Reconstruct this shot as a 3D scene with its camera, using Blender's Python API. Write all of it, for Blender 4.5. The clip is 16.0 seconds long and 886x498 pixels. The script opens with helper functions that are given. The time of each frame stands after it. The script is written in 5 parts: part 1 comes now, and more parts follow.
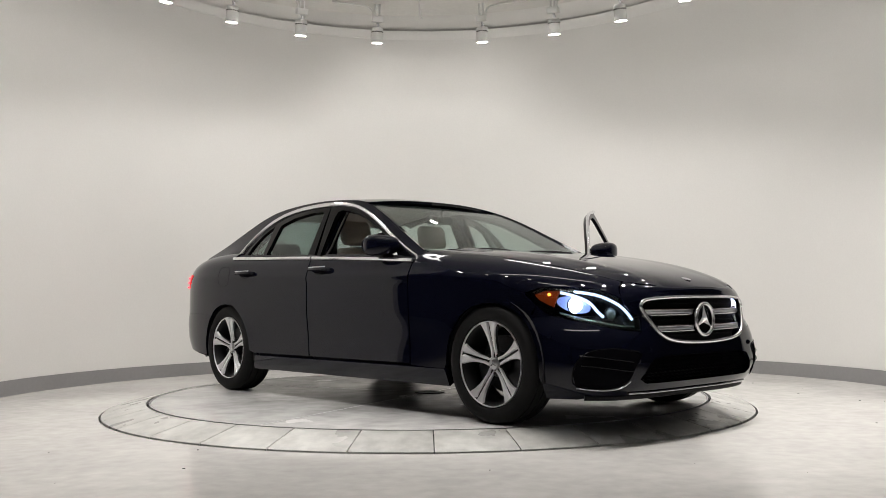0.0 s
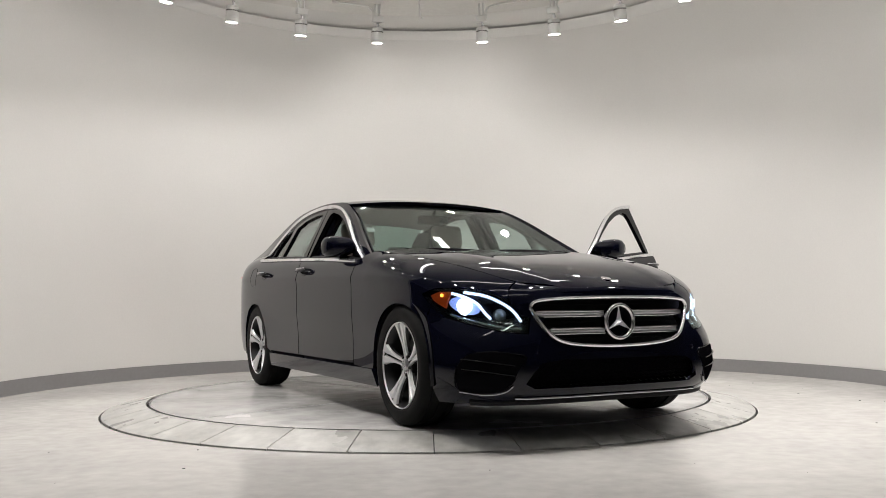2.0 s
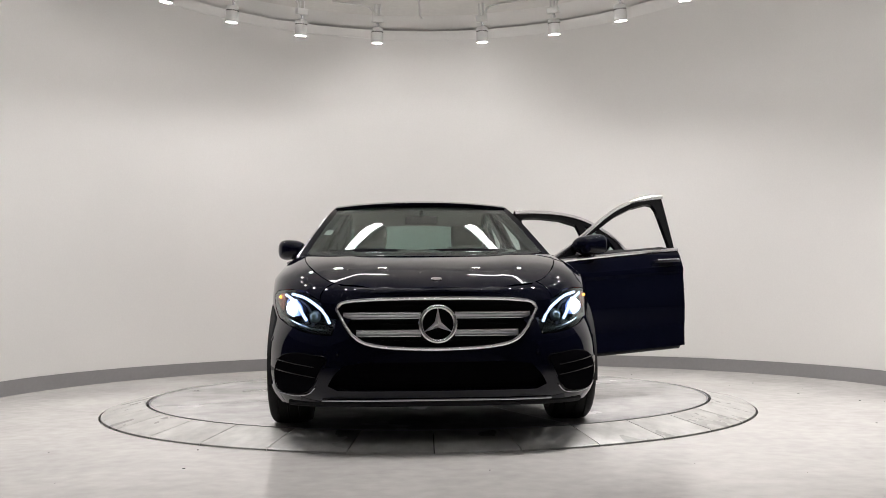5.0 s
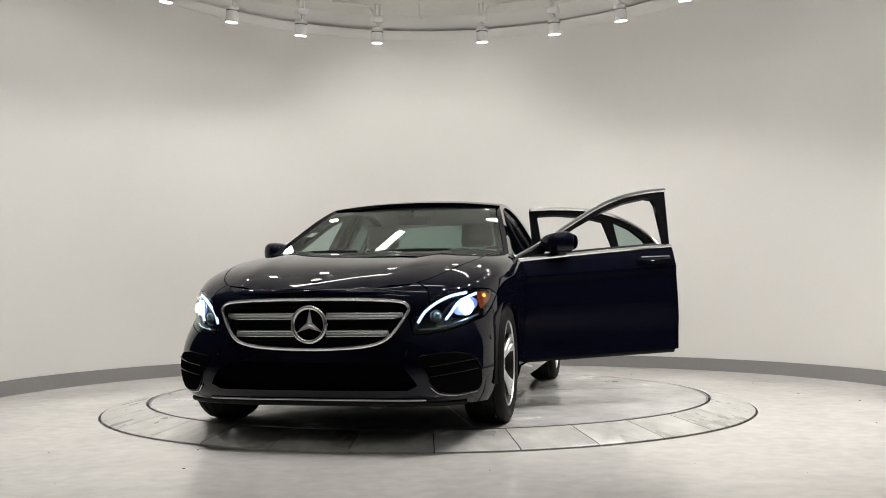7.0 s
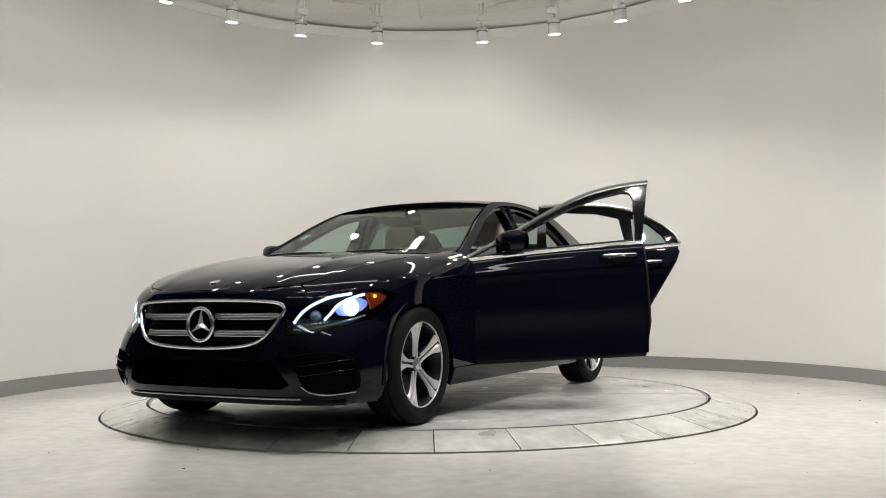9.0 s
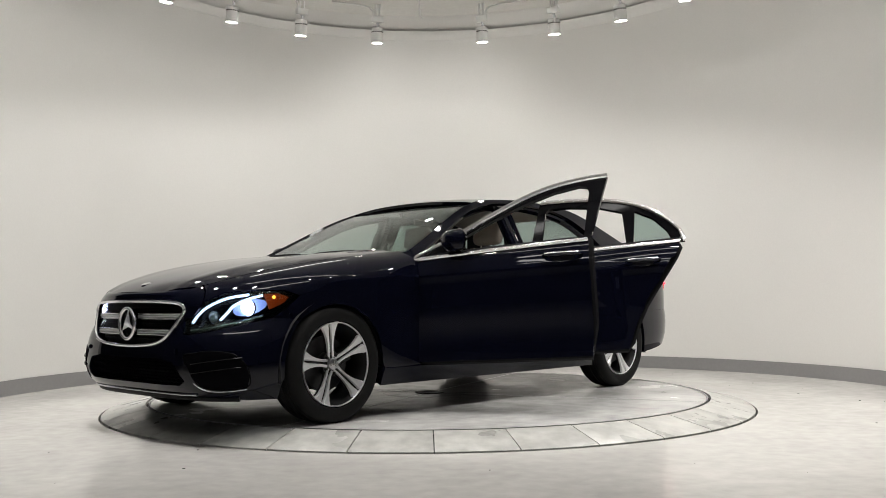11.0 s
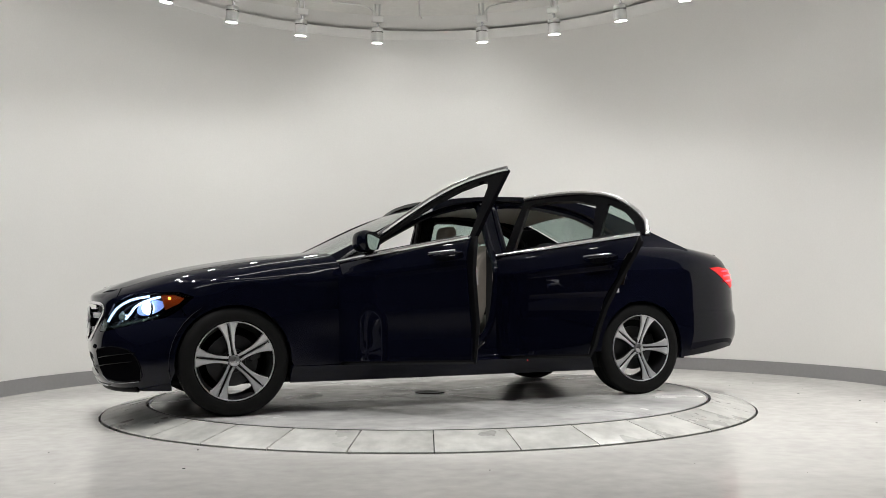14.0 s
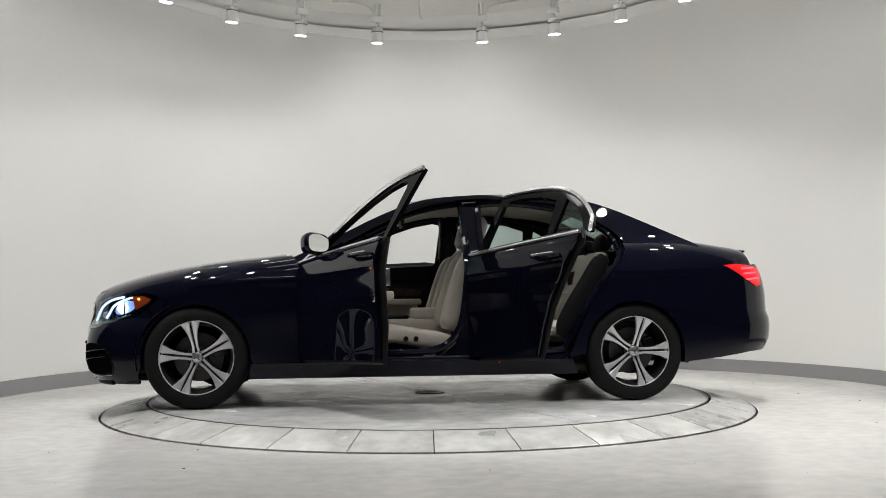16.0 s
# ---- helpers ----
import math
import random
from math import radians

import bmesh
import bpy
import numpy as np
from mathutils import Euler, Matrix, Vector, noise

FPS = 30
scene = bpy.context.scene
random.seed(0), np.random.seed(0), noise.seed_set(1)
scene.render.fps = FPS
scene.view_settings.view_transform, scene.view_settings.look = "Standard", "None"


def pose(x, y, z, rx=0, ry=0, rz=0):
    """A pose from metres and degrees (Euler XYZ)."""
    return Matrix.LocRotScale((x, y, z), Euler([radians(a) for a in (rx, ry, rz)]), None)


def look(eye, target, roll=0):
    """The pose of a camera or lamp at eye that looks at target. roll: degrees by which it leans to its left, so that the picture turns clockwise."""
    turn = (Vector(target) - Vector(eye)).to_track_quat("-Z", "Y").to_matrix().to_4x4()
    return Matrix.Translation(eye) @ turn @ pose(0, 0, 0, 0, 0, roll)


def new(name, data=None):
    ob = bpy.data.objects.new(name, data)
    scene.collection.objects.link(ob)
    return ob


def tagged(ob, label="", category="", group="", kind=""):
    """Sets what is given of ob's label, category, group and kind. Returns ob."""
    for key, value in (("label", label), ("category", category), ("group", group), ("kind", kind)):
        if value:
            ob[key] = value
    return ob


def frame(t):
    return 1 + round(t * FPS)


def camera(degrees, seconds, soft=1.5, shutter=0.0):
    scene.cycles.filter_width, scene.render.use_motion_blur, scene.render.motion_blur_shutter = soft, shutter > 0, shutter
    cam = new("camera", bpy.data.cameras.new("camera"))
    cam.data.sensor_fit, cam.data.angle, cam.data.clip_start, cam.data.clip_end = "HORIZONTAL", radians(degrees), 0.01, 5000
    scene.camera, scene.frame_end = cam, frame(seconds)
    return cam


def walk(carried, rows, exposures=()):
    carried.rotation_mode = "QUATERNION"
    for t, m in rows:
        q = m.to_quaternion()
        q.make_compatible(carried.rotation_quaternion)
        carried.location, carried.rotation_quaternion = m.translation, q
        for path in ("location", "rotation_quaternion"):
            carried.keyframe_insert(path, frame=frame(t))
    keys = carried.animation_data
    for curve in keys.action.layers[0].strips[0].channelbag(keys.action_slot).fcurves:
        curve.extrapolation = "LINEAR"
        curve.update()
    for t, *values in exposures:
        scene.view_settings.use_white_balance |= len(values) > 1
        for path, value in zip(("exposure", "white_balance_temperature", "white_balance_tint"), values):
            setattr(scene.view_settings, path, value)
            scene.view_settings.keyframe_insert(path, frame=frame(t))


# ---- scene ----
# The camera stands still on a low stand before the turntable.
cam = camera(51.54, 16.0, soft=0.8)
EYE = (0.0, -6.9896, 0.6882)
AIM = (0.01559, -5.9914, 0.74488)
VIEW = look(EYE, AIM, -0.495)
EXPO = -0.46
walk(cam, [(0.0, VIEW), (16.0, VIEW)], [(0.0, EXPO, 6500, 11), (2.0, EXPO, 6500, 12), (4.0, EXPO, 6350, 16), (6.5, EXPO, 6500, 10), (9.0, EXPO, 6550, 10), (12.5, EXPO, 6400, 9), (16.0, EXPO, 6250, 9)])

CEIL = 3.92
FLOOR = -0.075          # floor level; the turntable's top is zero
RING_IN, RING_OUT = 2.034, 2.335

# ---- light ----
world = bpy.data.worlds.new("world")
scene.world = world
world.use_nodes = True
world.node_tree.nodes["Background"].inputs[0].default_value = (0.9, 0.95, 1.0, 1)
world.node_tree.nodes["Background"].inputs[1].default_value = 0.05

LAMP_RING, LAMP_MID, LAMP_Z = 2.78, (0.0, 0.15), 3.50
LAMP_TURNS = (-160, -144, -127.5, -111, -94.5, -78, -61.3, -44.9, -28.7, -11.3, 12.5, 29.1, 44.9, 61.3, 78, 94.5, 111, 127.5, 144, 160)
SPOT_WATTS = 98.0


def lamp_place(turn, r=LAMP_RING, z=LAMP_Z):
    a = radians(turn)
    return Vector((LAMP_MID[0] + r * math.sin(a), LAMP_MID[1] + r * math.cos(a), z))


for turn in LAMP_TURNS:
    d = bpy.data.lights.new("spot_light", "SPOT")
    d.energy, d.spot_size, d.spot_blend, d.shadow_soft_size = SPOT_WATTS, radians(120), 1.0, 0.05
    d.color = (1.0, 0.965, 0.92)
    ob = new("spot_light", d)
    inner, side = abs(turn) < 20, 0.72 if turn < -40 else 0.84 if turn < 0 else 1.04
    # lamps past 120 degrees are unseen, added to brighten the floor in front
    d.energy = SPOT_WATTS * (0.33 if inner else 0.88 if abs(turn) < 70 else 1.3 if abs(turn) < 120 else 2.1 if abs(turn) < 150 else 1.5) * side
    d.spot_size = radians(158 if inner else 142 if abs(turn) < 35 else 132 if abs(turn) < 50 else 118 if abs(turn) < 70 else 102 if abs(turn) < 120 else 84)
    ob.matrix_world = look(lamp_place(turn, z=LAMP_Z - 0.02), lamp_place(turn * 0.5, r=3.79, z=1.9) if inner else lamp_place(turn, r=2.5, z=FLOOR))
    if abs(turn) < 100:
        # the faint light beside each lamp's beam
        d = bpy.data.lights.new("spill_light", "SPOT")
        d.energy, d.spot_size, d.spot_blend, d.shadow_soft_size, d.color = 2.0 * side, radians(178), 0.25, 0.05, (1.0, 0.965, 0.92)
        new("spill_light", d).matrix_world = ob.matrix_world.copy()


# ---- materials ----
def material(name, color, rough=0.5, metal=0.0, grain=0.0, scale=20.0, bump=0.0, coat=0.0, spread=0.0, spec=0.5, big=1.5):
    """A procedural surface: colour varied at two scales, with fine relief."""
    m = bpy.data.materials.new(name)
    m.use_nodes = True
    nt = m.node_tree
    b = nt.nodes["Principled BSDF"]
    b.inputs["Base Color"].default_value = (*color, 1)
    b.inputs["Roughness"].default_value = rough
    b.inputs["Metallic"].default_value = metal
    b.inputs["Specular IOR Level"].default_value = spec
    b.inputs["Coat Weight"].default_value = coat
    b.inputs["Coat Roughness"].default_value = 0.02
    b.inputs["Coat IOR"].default_value = 1.35
    tex = nt.nodes.new("ShaderNodeTexCoord")
    if grain:
        fine, wide = nt.nodes.new("ShaderNodeTexNoise"), nt.nodes.new("ShaderNodeTexNoise")
        fine.inputs["Scale"].default_value, fine.inputs["Detail"].default_value = scale, 8
        wide.inputs["Scale"].default_value, wide.inputs["Detail"].default_value = big, 6
        where = tex.outputs["Object"]
        if spread:
            own, far, shift = (nt.nodes.new(k) for k in ("ShaderNodeObjectInfo", "ShaderNodeMath", "ShaderNodeVectorMath"))
            far.operation, shift.operation = "MULTIPLY", "ADD"
            far.inputs[1].default_value = 37.0
            nt.links.new(own.outputs["Random"], far.inputs[0])
            nt.links.new(where, shift.inputs[0])
            nt.links.new(far.outputs[0], shift.inputs[1])
            where = shift.outputs[0]
        for n in (fine, wide):
            nt.links.new(where, n.inputs["Vector"])
        add = nt.nodes.new("ShaderNodeMath")
        add.operation = "ADD"
        nt.links.new(fine.outputs[0], add.inputs[0])
        nt.links.new(wide.outputs[0], add.inputs[1])
        ramp = nt.nodes.new("ShaderNodeMapRange")
        ramp.inputs["From Min"].default_value, ramp.inputs["From Max"].default_value = 0.6, 1.4
        ramp.inputs["To Min"].default_value, ramp.inputs["To Max"].default_value = 1 - grain, 1 + grain
        nt.links.new(add.outputs[0], ramp.inputs["Value"])
        mul = nt.nodes.new("ShaderNodeVectorMath")
        mul.operation = "SCALE"
        mul.inputs[0].default_value = color
        last = ramp.outputs[0]
        if spread:
            info = nt.nodes.new("ShaderNodeObjectInfo")
            rnd = nt.nodes.new("ShaderNodeMapRange")
            rnd.inputs["To Min"].default_value, rnd.inputs["To Max"].default_value = 1 - spread, 1 + spread
            nt.links.new(info.outputs["Random"], rnd.inputs["Value"])
            both = nt.nodes.new("ShaderNodeMath")
            both.operation = "MULTIPLY"
            nt.links.new(last, both.inputs[0])
            nt.links.new(rnd.outputs[0], both.inputs[1])
            last = both.outputs[0]
        nt.links.new(last, mul.inputs["Scale"])
        nt.links.new(mul.outputs[0], b.inputs["Base Color"])
        rr = nt.nodes.new("ShaderNodeMapRange")
        rr.inputs["From Min"].default_value, rr.inputs["From Max"].default_value = 0.3, 0.7
        rr.inputs["To Min"].default_value, rr.inputs["To Max"].default_value = max(0.0, rough * (1 - grain)), min(1.0, rough * (1 + grain))
        nt.links.new(wide.outputs[0], rr.inputs["Value"])
        nt.links.new(rr.outputs[0], b.inputs["Roughness"])
        if bump:
            bp = nt.nodes.new("ShaderNodeBump")
            bp.inputs["Strength"].default_value, bp.inputs["Distance"].default_value = bump, 0.004
            nt.links.new(fine.outputs[0], bp.inputs["Height"])
            nt.links.new(bp.outputs[0], b.inputs["Normal"])
    return m


def glowing(name, color, strength):
    m = material(name, color, 0.3)
    b = m.node_tree.nodes["Principled BSDF"]
    b.inputs["Emission Color"].default_value = (*color, 1)
    b.inputs["Emission Strength"].default_value = strength
    return m


def glassy(name, tint, rough=0.0, see=0.9):
    """Thin glass: clear with a mirror gloss by Fresnel."""
    m = bpy.data.materials.new(name)
    m.use_nodes = True
    nt = m.node_tree
    nt.nodes.remove(nt.nodes["Principled BSDF"])
    out = nt.nodes["Material Output"]
    clear, gloss, mix, fr, power, scale = (nt.nodes.new(k) for k in ("ShaderNodeBsdfTransparent", "ShaderNodeBsdfGlossy", "ShaderNodeMixShader", "ShaderNodeLayerWeight", "ShaderNodeMath", "ShaderNodeMapRange"))
    clear.inputs[0].default_value = (*tint, 1)
    gloss.inputs["Roughness"].default_value = rough
    fr.inputs["Blend"].default_value = 0.5
    power.operation = "POWER"
    power.inputs[1].default_value = 4.5
    scale.inputs["To Min"].default_value = 0.045
    nt.links.new(fr.outputs["Facing"], power.inputs[0])
    nt.links.new(power.outputs[0], scale.inputs["Value"])
    nt.links.new(scale.outputs[0], mix.inputs[0])
    nt.links.new(clear.outputs[0], mix.inputs[1])
    nt.links.new(gloss.outputs[0], mix.inputs[2])
    nt.links.new(mix.outputs[0], out.inputs["Surface"])
    return m


WALL = material("wall_paint", (0.77, 0.765, 0.745), 0.75, grain=0.03, scale=60, bump=0.05, big=0.8)
BASE = material("baseboard_vinyl", (0.26, 0.255, 0.26), 0.45, grain=0.06, scale=30)
CONCRETE = material("floor_concrete", (0.64, 0.625, 0.60), 0.17, grain=0.15, scale=11, bump=0.06, big=0.9)
DISC = material("turntable_concrete", (0.50, 0.495, 0.488), 0.22, grain=0.32, scale=7, bump=0.08, big=1.6)
TILE = material("ring_stone", (0.50, 0.497, 0.475), 0.34, grain=0.34, scale=11, bump=0.10, spread=0.10, big=3.0)
SEAM = material("dark_seam", (0.02, 0.02, 0.02), 0.8)
# the dark colour stands for an unlit studio behind the camera
UNLITWALL = material("unlit_studio_wall", (0.10, 0.10, 0.105), 0.8, grain=0.08, scale=20)
CEILING = material("ceiling_paint", (0.72, 0.71, 0.68), 0.85, grain=0.06, scale=20)
WHITE = material("white_enamel", (0.80, 0.80, 0.78), 0.4, grain=0.03, scale=30)
VENTBLACK = material("matt_black_grille", (0.004, 0.004, 0.005), 0.9, grain=0.2, scale=90, spec=0.0)
# chrome with the dark room it mirrors put into its colour
DIMCHROME = material("chrome_dimmed", (0.46, 0.46, 0.48), 0.18, metal=0.95)
GLOW = glowing("lamp_glow", (1.0, 0.96, 0.9), 75.0)
PAINT = material("navy_metallic_paint", (0.0028, 0.0033, 0.0095), 0.45, coat=1.0, spec=0.0)
TRIM = material("black_plastic", (0.008, 0.008, 0.009), 0.5, grain=0.15, scale=120, bump=0.1, spec=0.1)
GLOSSBLACK = material("gloss_black", (0.004, 0.004, 0.005), 0.06, spec=0.14)
CHROME = material("chrome", (0.88, 0.88, 0.90), 0.15, metal=0.9)
SATIN = material("satin_metal", (0.55, 0.55, 0.57), 0.28, metal=1.0)
RUBBER = material("tyre_rubber", (0.006, 0.006, 0.006), 0.7, grain=0.2, scale=80, bump=0.2, spec=0.2)
ALLOY = material("machined_alloy", (0.74, 0.74, 0.76), 0.34, metal=0.6, grain=0.05, scale=40)
ALLOYDARK = material("dark_alloy", (0.012, 0.012, 0.013), 0.35, metal=0.3)
IRON = material("brake_iron", (0.07, 0.07, 0.073), 0.4, metal=0.9, grain=0.1, scale=60)
LEATHER = material("beige_leather", (0.40, 0.36, 0.31), 0.5, grain=0.10, scale=60, bump=0.25)
WOOD = material("dark_wood", (0.035, 0.022, 0.016), 0.25, grain=0.35, scale=30)
CARPET = material("dark_carpet", (0.02, 0.02, 0.02), 0.95, grain=0.3, scale=150, bump=0.3)
GLASS = glassy("window_glass", (0.74, 0.84, 0.81))
TINT = glassy("tinted_glass", (0.68, 0.76, 0.74))
HEADGLOW = glowing("headlight_glow", (0.80, 0.82, 1.0), 22.0)
# self-lit blue for the bloom round the projector
BLOOMGLOW = glowing("lamp_bloom_glow", (0.36, 0.42, 1.0), 1.0)
DRLGLOW = glowing("daylight_strip", (0.64, 0.66, 1.0), 4.0)
AMBER = glowing("amber_lens", (0.42, 0.05, 0.008), 0.12)
RED = glowing("red_lens", (0.75, 0.01, 0.015), 0.5)
AMBERGLOW = glowing("amber_glow", (1.0, 0.35, 0.04), 5.0)
REDGLOW = glowing("red_glow", (1.0, 0.03, 0.05), 6.0)


# ---- mesh helpers ----
def link(name, bm, mat, parent=None, label="", smooth=True):
    me = bpy.data.meshes.new(name)
    bm.to_mesh(me)
    bm.free()
    if smooth:
        me.shade_smooth()
        me.set_sharp_from_angle(angle=radians(38))
    me.materials.append(mat)
    ob = new(name, me)
    if parent:
        ob.parent = parent
    if label:
        ob["label"] = label
    return ob


def part(name, bm, mat, parent, label=""):
    return link(name, bm, mat, parent, label)


def add_box(bm, x0, x1, y0, y1, z0, z1, bevel=0.0, m=None):
    r = bmesh.ops.create_cube(bm, size=1.0)
    vs = r["verts"]
    for v in vs:
        v.co = Vector(((x0 + x1) / 2 + v.co.x * (x1 - x0), (y0 + y1) / 2 + v.co.y * (y1 - y0), (z0 + z1) / 2 + v.co.z * (z1 - z0)))
    if m is not None:
        bmesh.ops.transform(bm, matrix=m, verts=vs)
    if bevel:
        es = list({e for v in vs for e in v.link_edges})
        bmesh.ops.bevel(bm, geom=es, offset=bevel, segments=3, affect="EDGES", profile=0.5)
    return bm


def lathe(profile, n=48, close=False):
    """A turned body round z from (radius, height) pairs."""
    bm = bmesh.new()
    rings = []
    for r, z in profile:
        if r < 1e-6:
            rings.append([bm.verts.new((0, 0, z))])
        else:
            rings.append([bm.verts.new((r * math.cos(2 * math.pi * i / n), r * math.sin(2 * math.pi * i / n), z)) for i in range(n)])
    pairs = list(zip(rings, rings[1:])) + ([(rings[-1], rings[0])] if close else [])
    for a, b in pairs:
        for i in range(n):
            j = (i + 1) % n
            if len(a) == 1 and len(b) == 1:
                continue
            if len(a) == 1:
                bm.faces.new((a[0], b[i], b[j]))
            elif len(b) == 1:
                bm.faces.new((a[i], a[j], b[0]))
            else:
                bm.faces.new((a[i], a[j], b[j], b[i]))
    bmesh.ops.recalc_face_normals(bm, faces=bm.faces)
    return bm


def tube(points, radius, n=8, closed=False, flat=1.0):
    """A round bar along points; flat squeezes it along its second axis."""
    bm = bmesh.new()
    pts = [Vector(p) for p in points]
    rings, side = [], None
    for i, p in enumerate(pts):
        a = pts[i - 1] if (i or closed) else p
        b = pts[(i + 1) % len(pts)] if (i < len(pts) - 1 or closed) else p
        d = (b - a).normalized()
        if side is None:
            side = d.cross(Vector((0, 0, 1)))
            if side.length < 0.1:
                side = d.cross(Vector((0, 1, 0)))
        side = (side - d * side.dot(d)).normalized()
        up = side.cross(d)
        r = radius[i] if isinstance(radius, (list, tuple)) else radius
        rings.append([bm.verts.new(p + side * (r * math.cos(2 * math.pi * k / n)) + up * (r * flat * math.sin(2 * math.pi * k / n))) for k in range(n)])
    for a, b in list(zip(rings, rings[1:])) + ([(rings[-1], rings[0])] if closed else []):
        for k in range(n):
            bm.faces.new((a[k], a[(k + 1) % n], b[(k + 1) % n], b[k]))
    if not closed:
        bm.faces.new(rings[0][::-1])
        bm.faces.new(rings[-1])
    bmesh.ops.recalc_face_normals(bm, faces=bm.faces)
    return bm


def curve(pts):
    """A smooth function through (t, value) pairs in rising t."""
    xs = [p[0] for p in pts]
    ys = [p[1] for p in pts]
    n = len(xs)
    h = [xs[i + 1] - xs[i] for i in range(n - 1)]
    d = [(ys[i + 1] - ys[i]) / h[i] for i in range(n - 1)]
    m = [d[0]] + [0 if d[i - 1] * d[i] <= 0 else (h[i - 1] + h[i]) / (h[i - 1] / d[i] + h[i] / d[i - 1]) for i in range(1, n - 1)] + [d[-1]]

    def f(x):
        if x <= xs[0]:
            return ys[0]
        if x >= xs[-1]:
            return ys[-1]
        i = next(k for k in range(n - 1) if x <= xs[k + 1])
        t = (x - xs[i]) / h[i]
        return ys[i] * (1 + 2 * t) * (1 - t) ** 2 + ys[i + 1] * t * t * (3 - 2 * t) + h[i] * (m[i] * t * (1 - t) ** 2 + m[i + 1] * t * t * (t - 1))
    return f


def spline(pts, n=6, closed=False):
    """Points along a Catmull-Rom curve through pts."""
    P = [Vector(p) for p in pts]
    out = []
    last = len(P) if closed else len(P) - 1
    for i in range(last):
        a = P[i - 1] if (i or closed) else P[0] * 2 - P[1]
        b, c = P[i], P[(i + 1) % len(P)]
        d = P[(i + 2) % len(P)] if (i + 2 < len(P) or closed) else P[-1] * 2 - P[-2]
        for k in range(n):
            t = k / n
            out.append(0.5 * (2 * b + (c - a) * t + (2 * a - 5 * b + 4 * c - d) * t * t + (3 * b - a - 3 * c + d) * t ** 3))
    if not closed:
        out.append(P[-1].copy())
    return [tuple(p) for p in out]


def inset(poly, d):
    """A closed outline moved inwards by d."""
    n = len(poly)
    area = sum(poly[i][0] * poly[(i + 1) % n][1] - poly[(i + 1) % n][0] * poly[i][1] for i in range(n))
    s = 1 if area > 0 else -1
    out = []
    for i in range(n):
        a, b, c = (Vector(poly[k][:2]) for k in (i - 1, i, (i + 1) % n))
        e, f = (b - a), (c - b)
        if e.length < 1e-7 or f.length < 1e-7:
            out.append((b.x, b.y))
            continue
        e, f = e.normalized(), f.normalized()
        k = Vector((-e.y - f.y, e.x + f.x)) * s
        if k.length < 1e-6:
            k = Vector((-e.y, e.x)) * s
        k.normalize()
        cosv = max(0.45, abs(k.dot(Vector((-e.y, e.x)) * s)))
        out.append((b.x + k.x * d / cosv, b.y + k.y * d / cosv))
    return out


def patch(outline, f, du=0.06, dv=0.05, thick=0.0, out=None):
    """A sheet over an outline in a flat domain, cut into a fine net and laid on the surface f(u, v), facing out. thick: a wall of that depth behind it."""
    bm = bmesh.new()
    face = bm.faces.new([bm.verts.new((p[0], p[1], 0)) for p in outline])
    us, vs = [p[0] for p in outline], [p[1] for p in outline]
    for lo, hi, st, no in ((min(us), max(us), du, (1, 0, 0)), (min(vs), max(vs), dv, (0, 1, 0))):
        k = math.floor(lo / st) + 1
        while k * st < hi - 1e-6:
            if k * st > lo + 1e-6:
                bmesh.ops.bisect_plane(bm, geom=bm.verts[:] + bm.edges[:] + bm.faces[:], dist=1e-6, plane_co=Vector(no) * (k * st), plane_no=no)
            k += 1
    bmesh.ops.triangulate(bm, faces=[g for g in bm.faces if len(g.verts) > 4])
    for v in bm.verts:
        v.co = Vector(f(v.co.x, v.co.y))
    bmesh.ops.remove_doubles(bm, verts=bm.verts, dist=1e-5)
    bm.normal_update()
    if out is not None and sum((g.normal * g.calc_area() for g in bm.faces), Vector()).dot(Vector(out)) < 0:
        bmesh.ops.reverse_faces(bm, faces=bm.faces)
    if thick:
        thicken(bm, thick)
    return bm


def thicken(bm, d):
    bm.normal_update()
    vs, fs = bm.verts[:], bm.faces[:]
    rim = [e for e in bm.edges if len(e.link_faces) == 1]
    rims = [(e.verts[0], e.verts[1], next(l for l in e.link_faces[0].loops if l.edge == e).vert) for e in rim]
    back = {v: bm.verts.new(v.co - v.normal * d) for v in vs}
    for g in fs:
        bm.faces.new([back[v] for v in reversed(g.verts)])
    for a, b, first in rims:
        if first is b:
            a, b = b, a
        bm.faces.new((b, a, back[a], back[b]))
    bm.normal_update()


def mirrored(bm):
    c = bm.copy()
    for v in c.verts:
        v.co.y = -v.co.y
    bmesh.ops.reverse_faces(c, faces=c.faces)
    return c


def merge(*bms):
    out = bmesh.new()
    for b in bms:
        me = bpy.data.meshes.new("tmp")
        b.to_mesh(me)
        b.free()
        out.from_mesh(me)
        bpy.data.meshes.remove(me)
    return out


# ---- the room ----
WALL_MID, TOP_MID = Vector((0.206, 0.226)), Vector((0.03, 0.27))
WALL_R, TOP_R, TOP_Z = 3.79, 3.265, 3.72


def wall_point(turn, z, out=0.0):
    """On the round wall's inner face, coved in at its top; turn 0 is the far middle."""
    k = (z - FLOOR) / (TOP_Z - FLOOR)
    a = radians(turn)
    k = max(0.0, (k - 0.80) / 0.20) ** 2
    c, r = WALL_MID.lerp(TOP_MID, k), WALL_R + (TOP_R - WALL_R) * k + out
    return Vector((c.x + r * math.sin(a), c.y + r * math.cos(a), z))


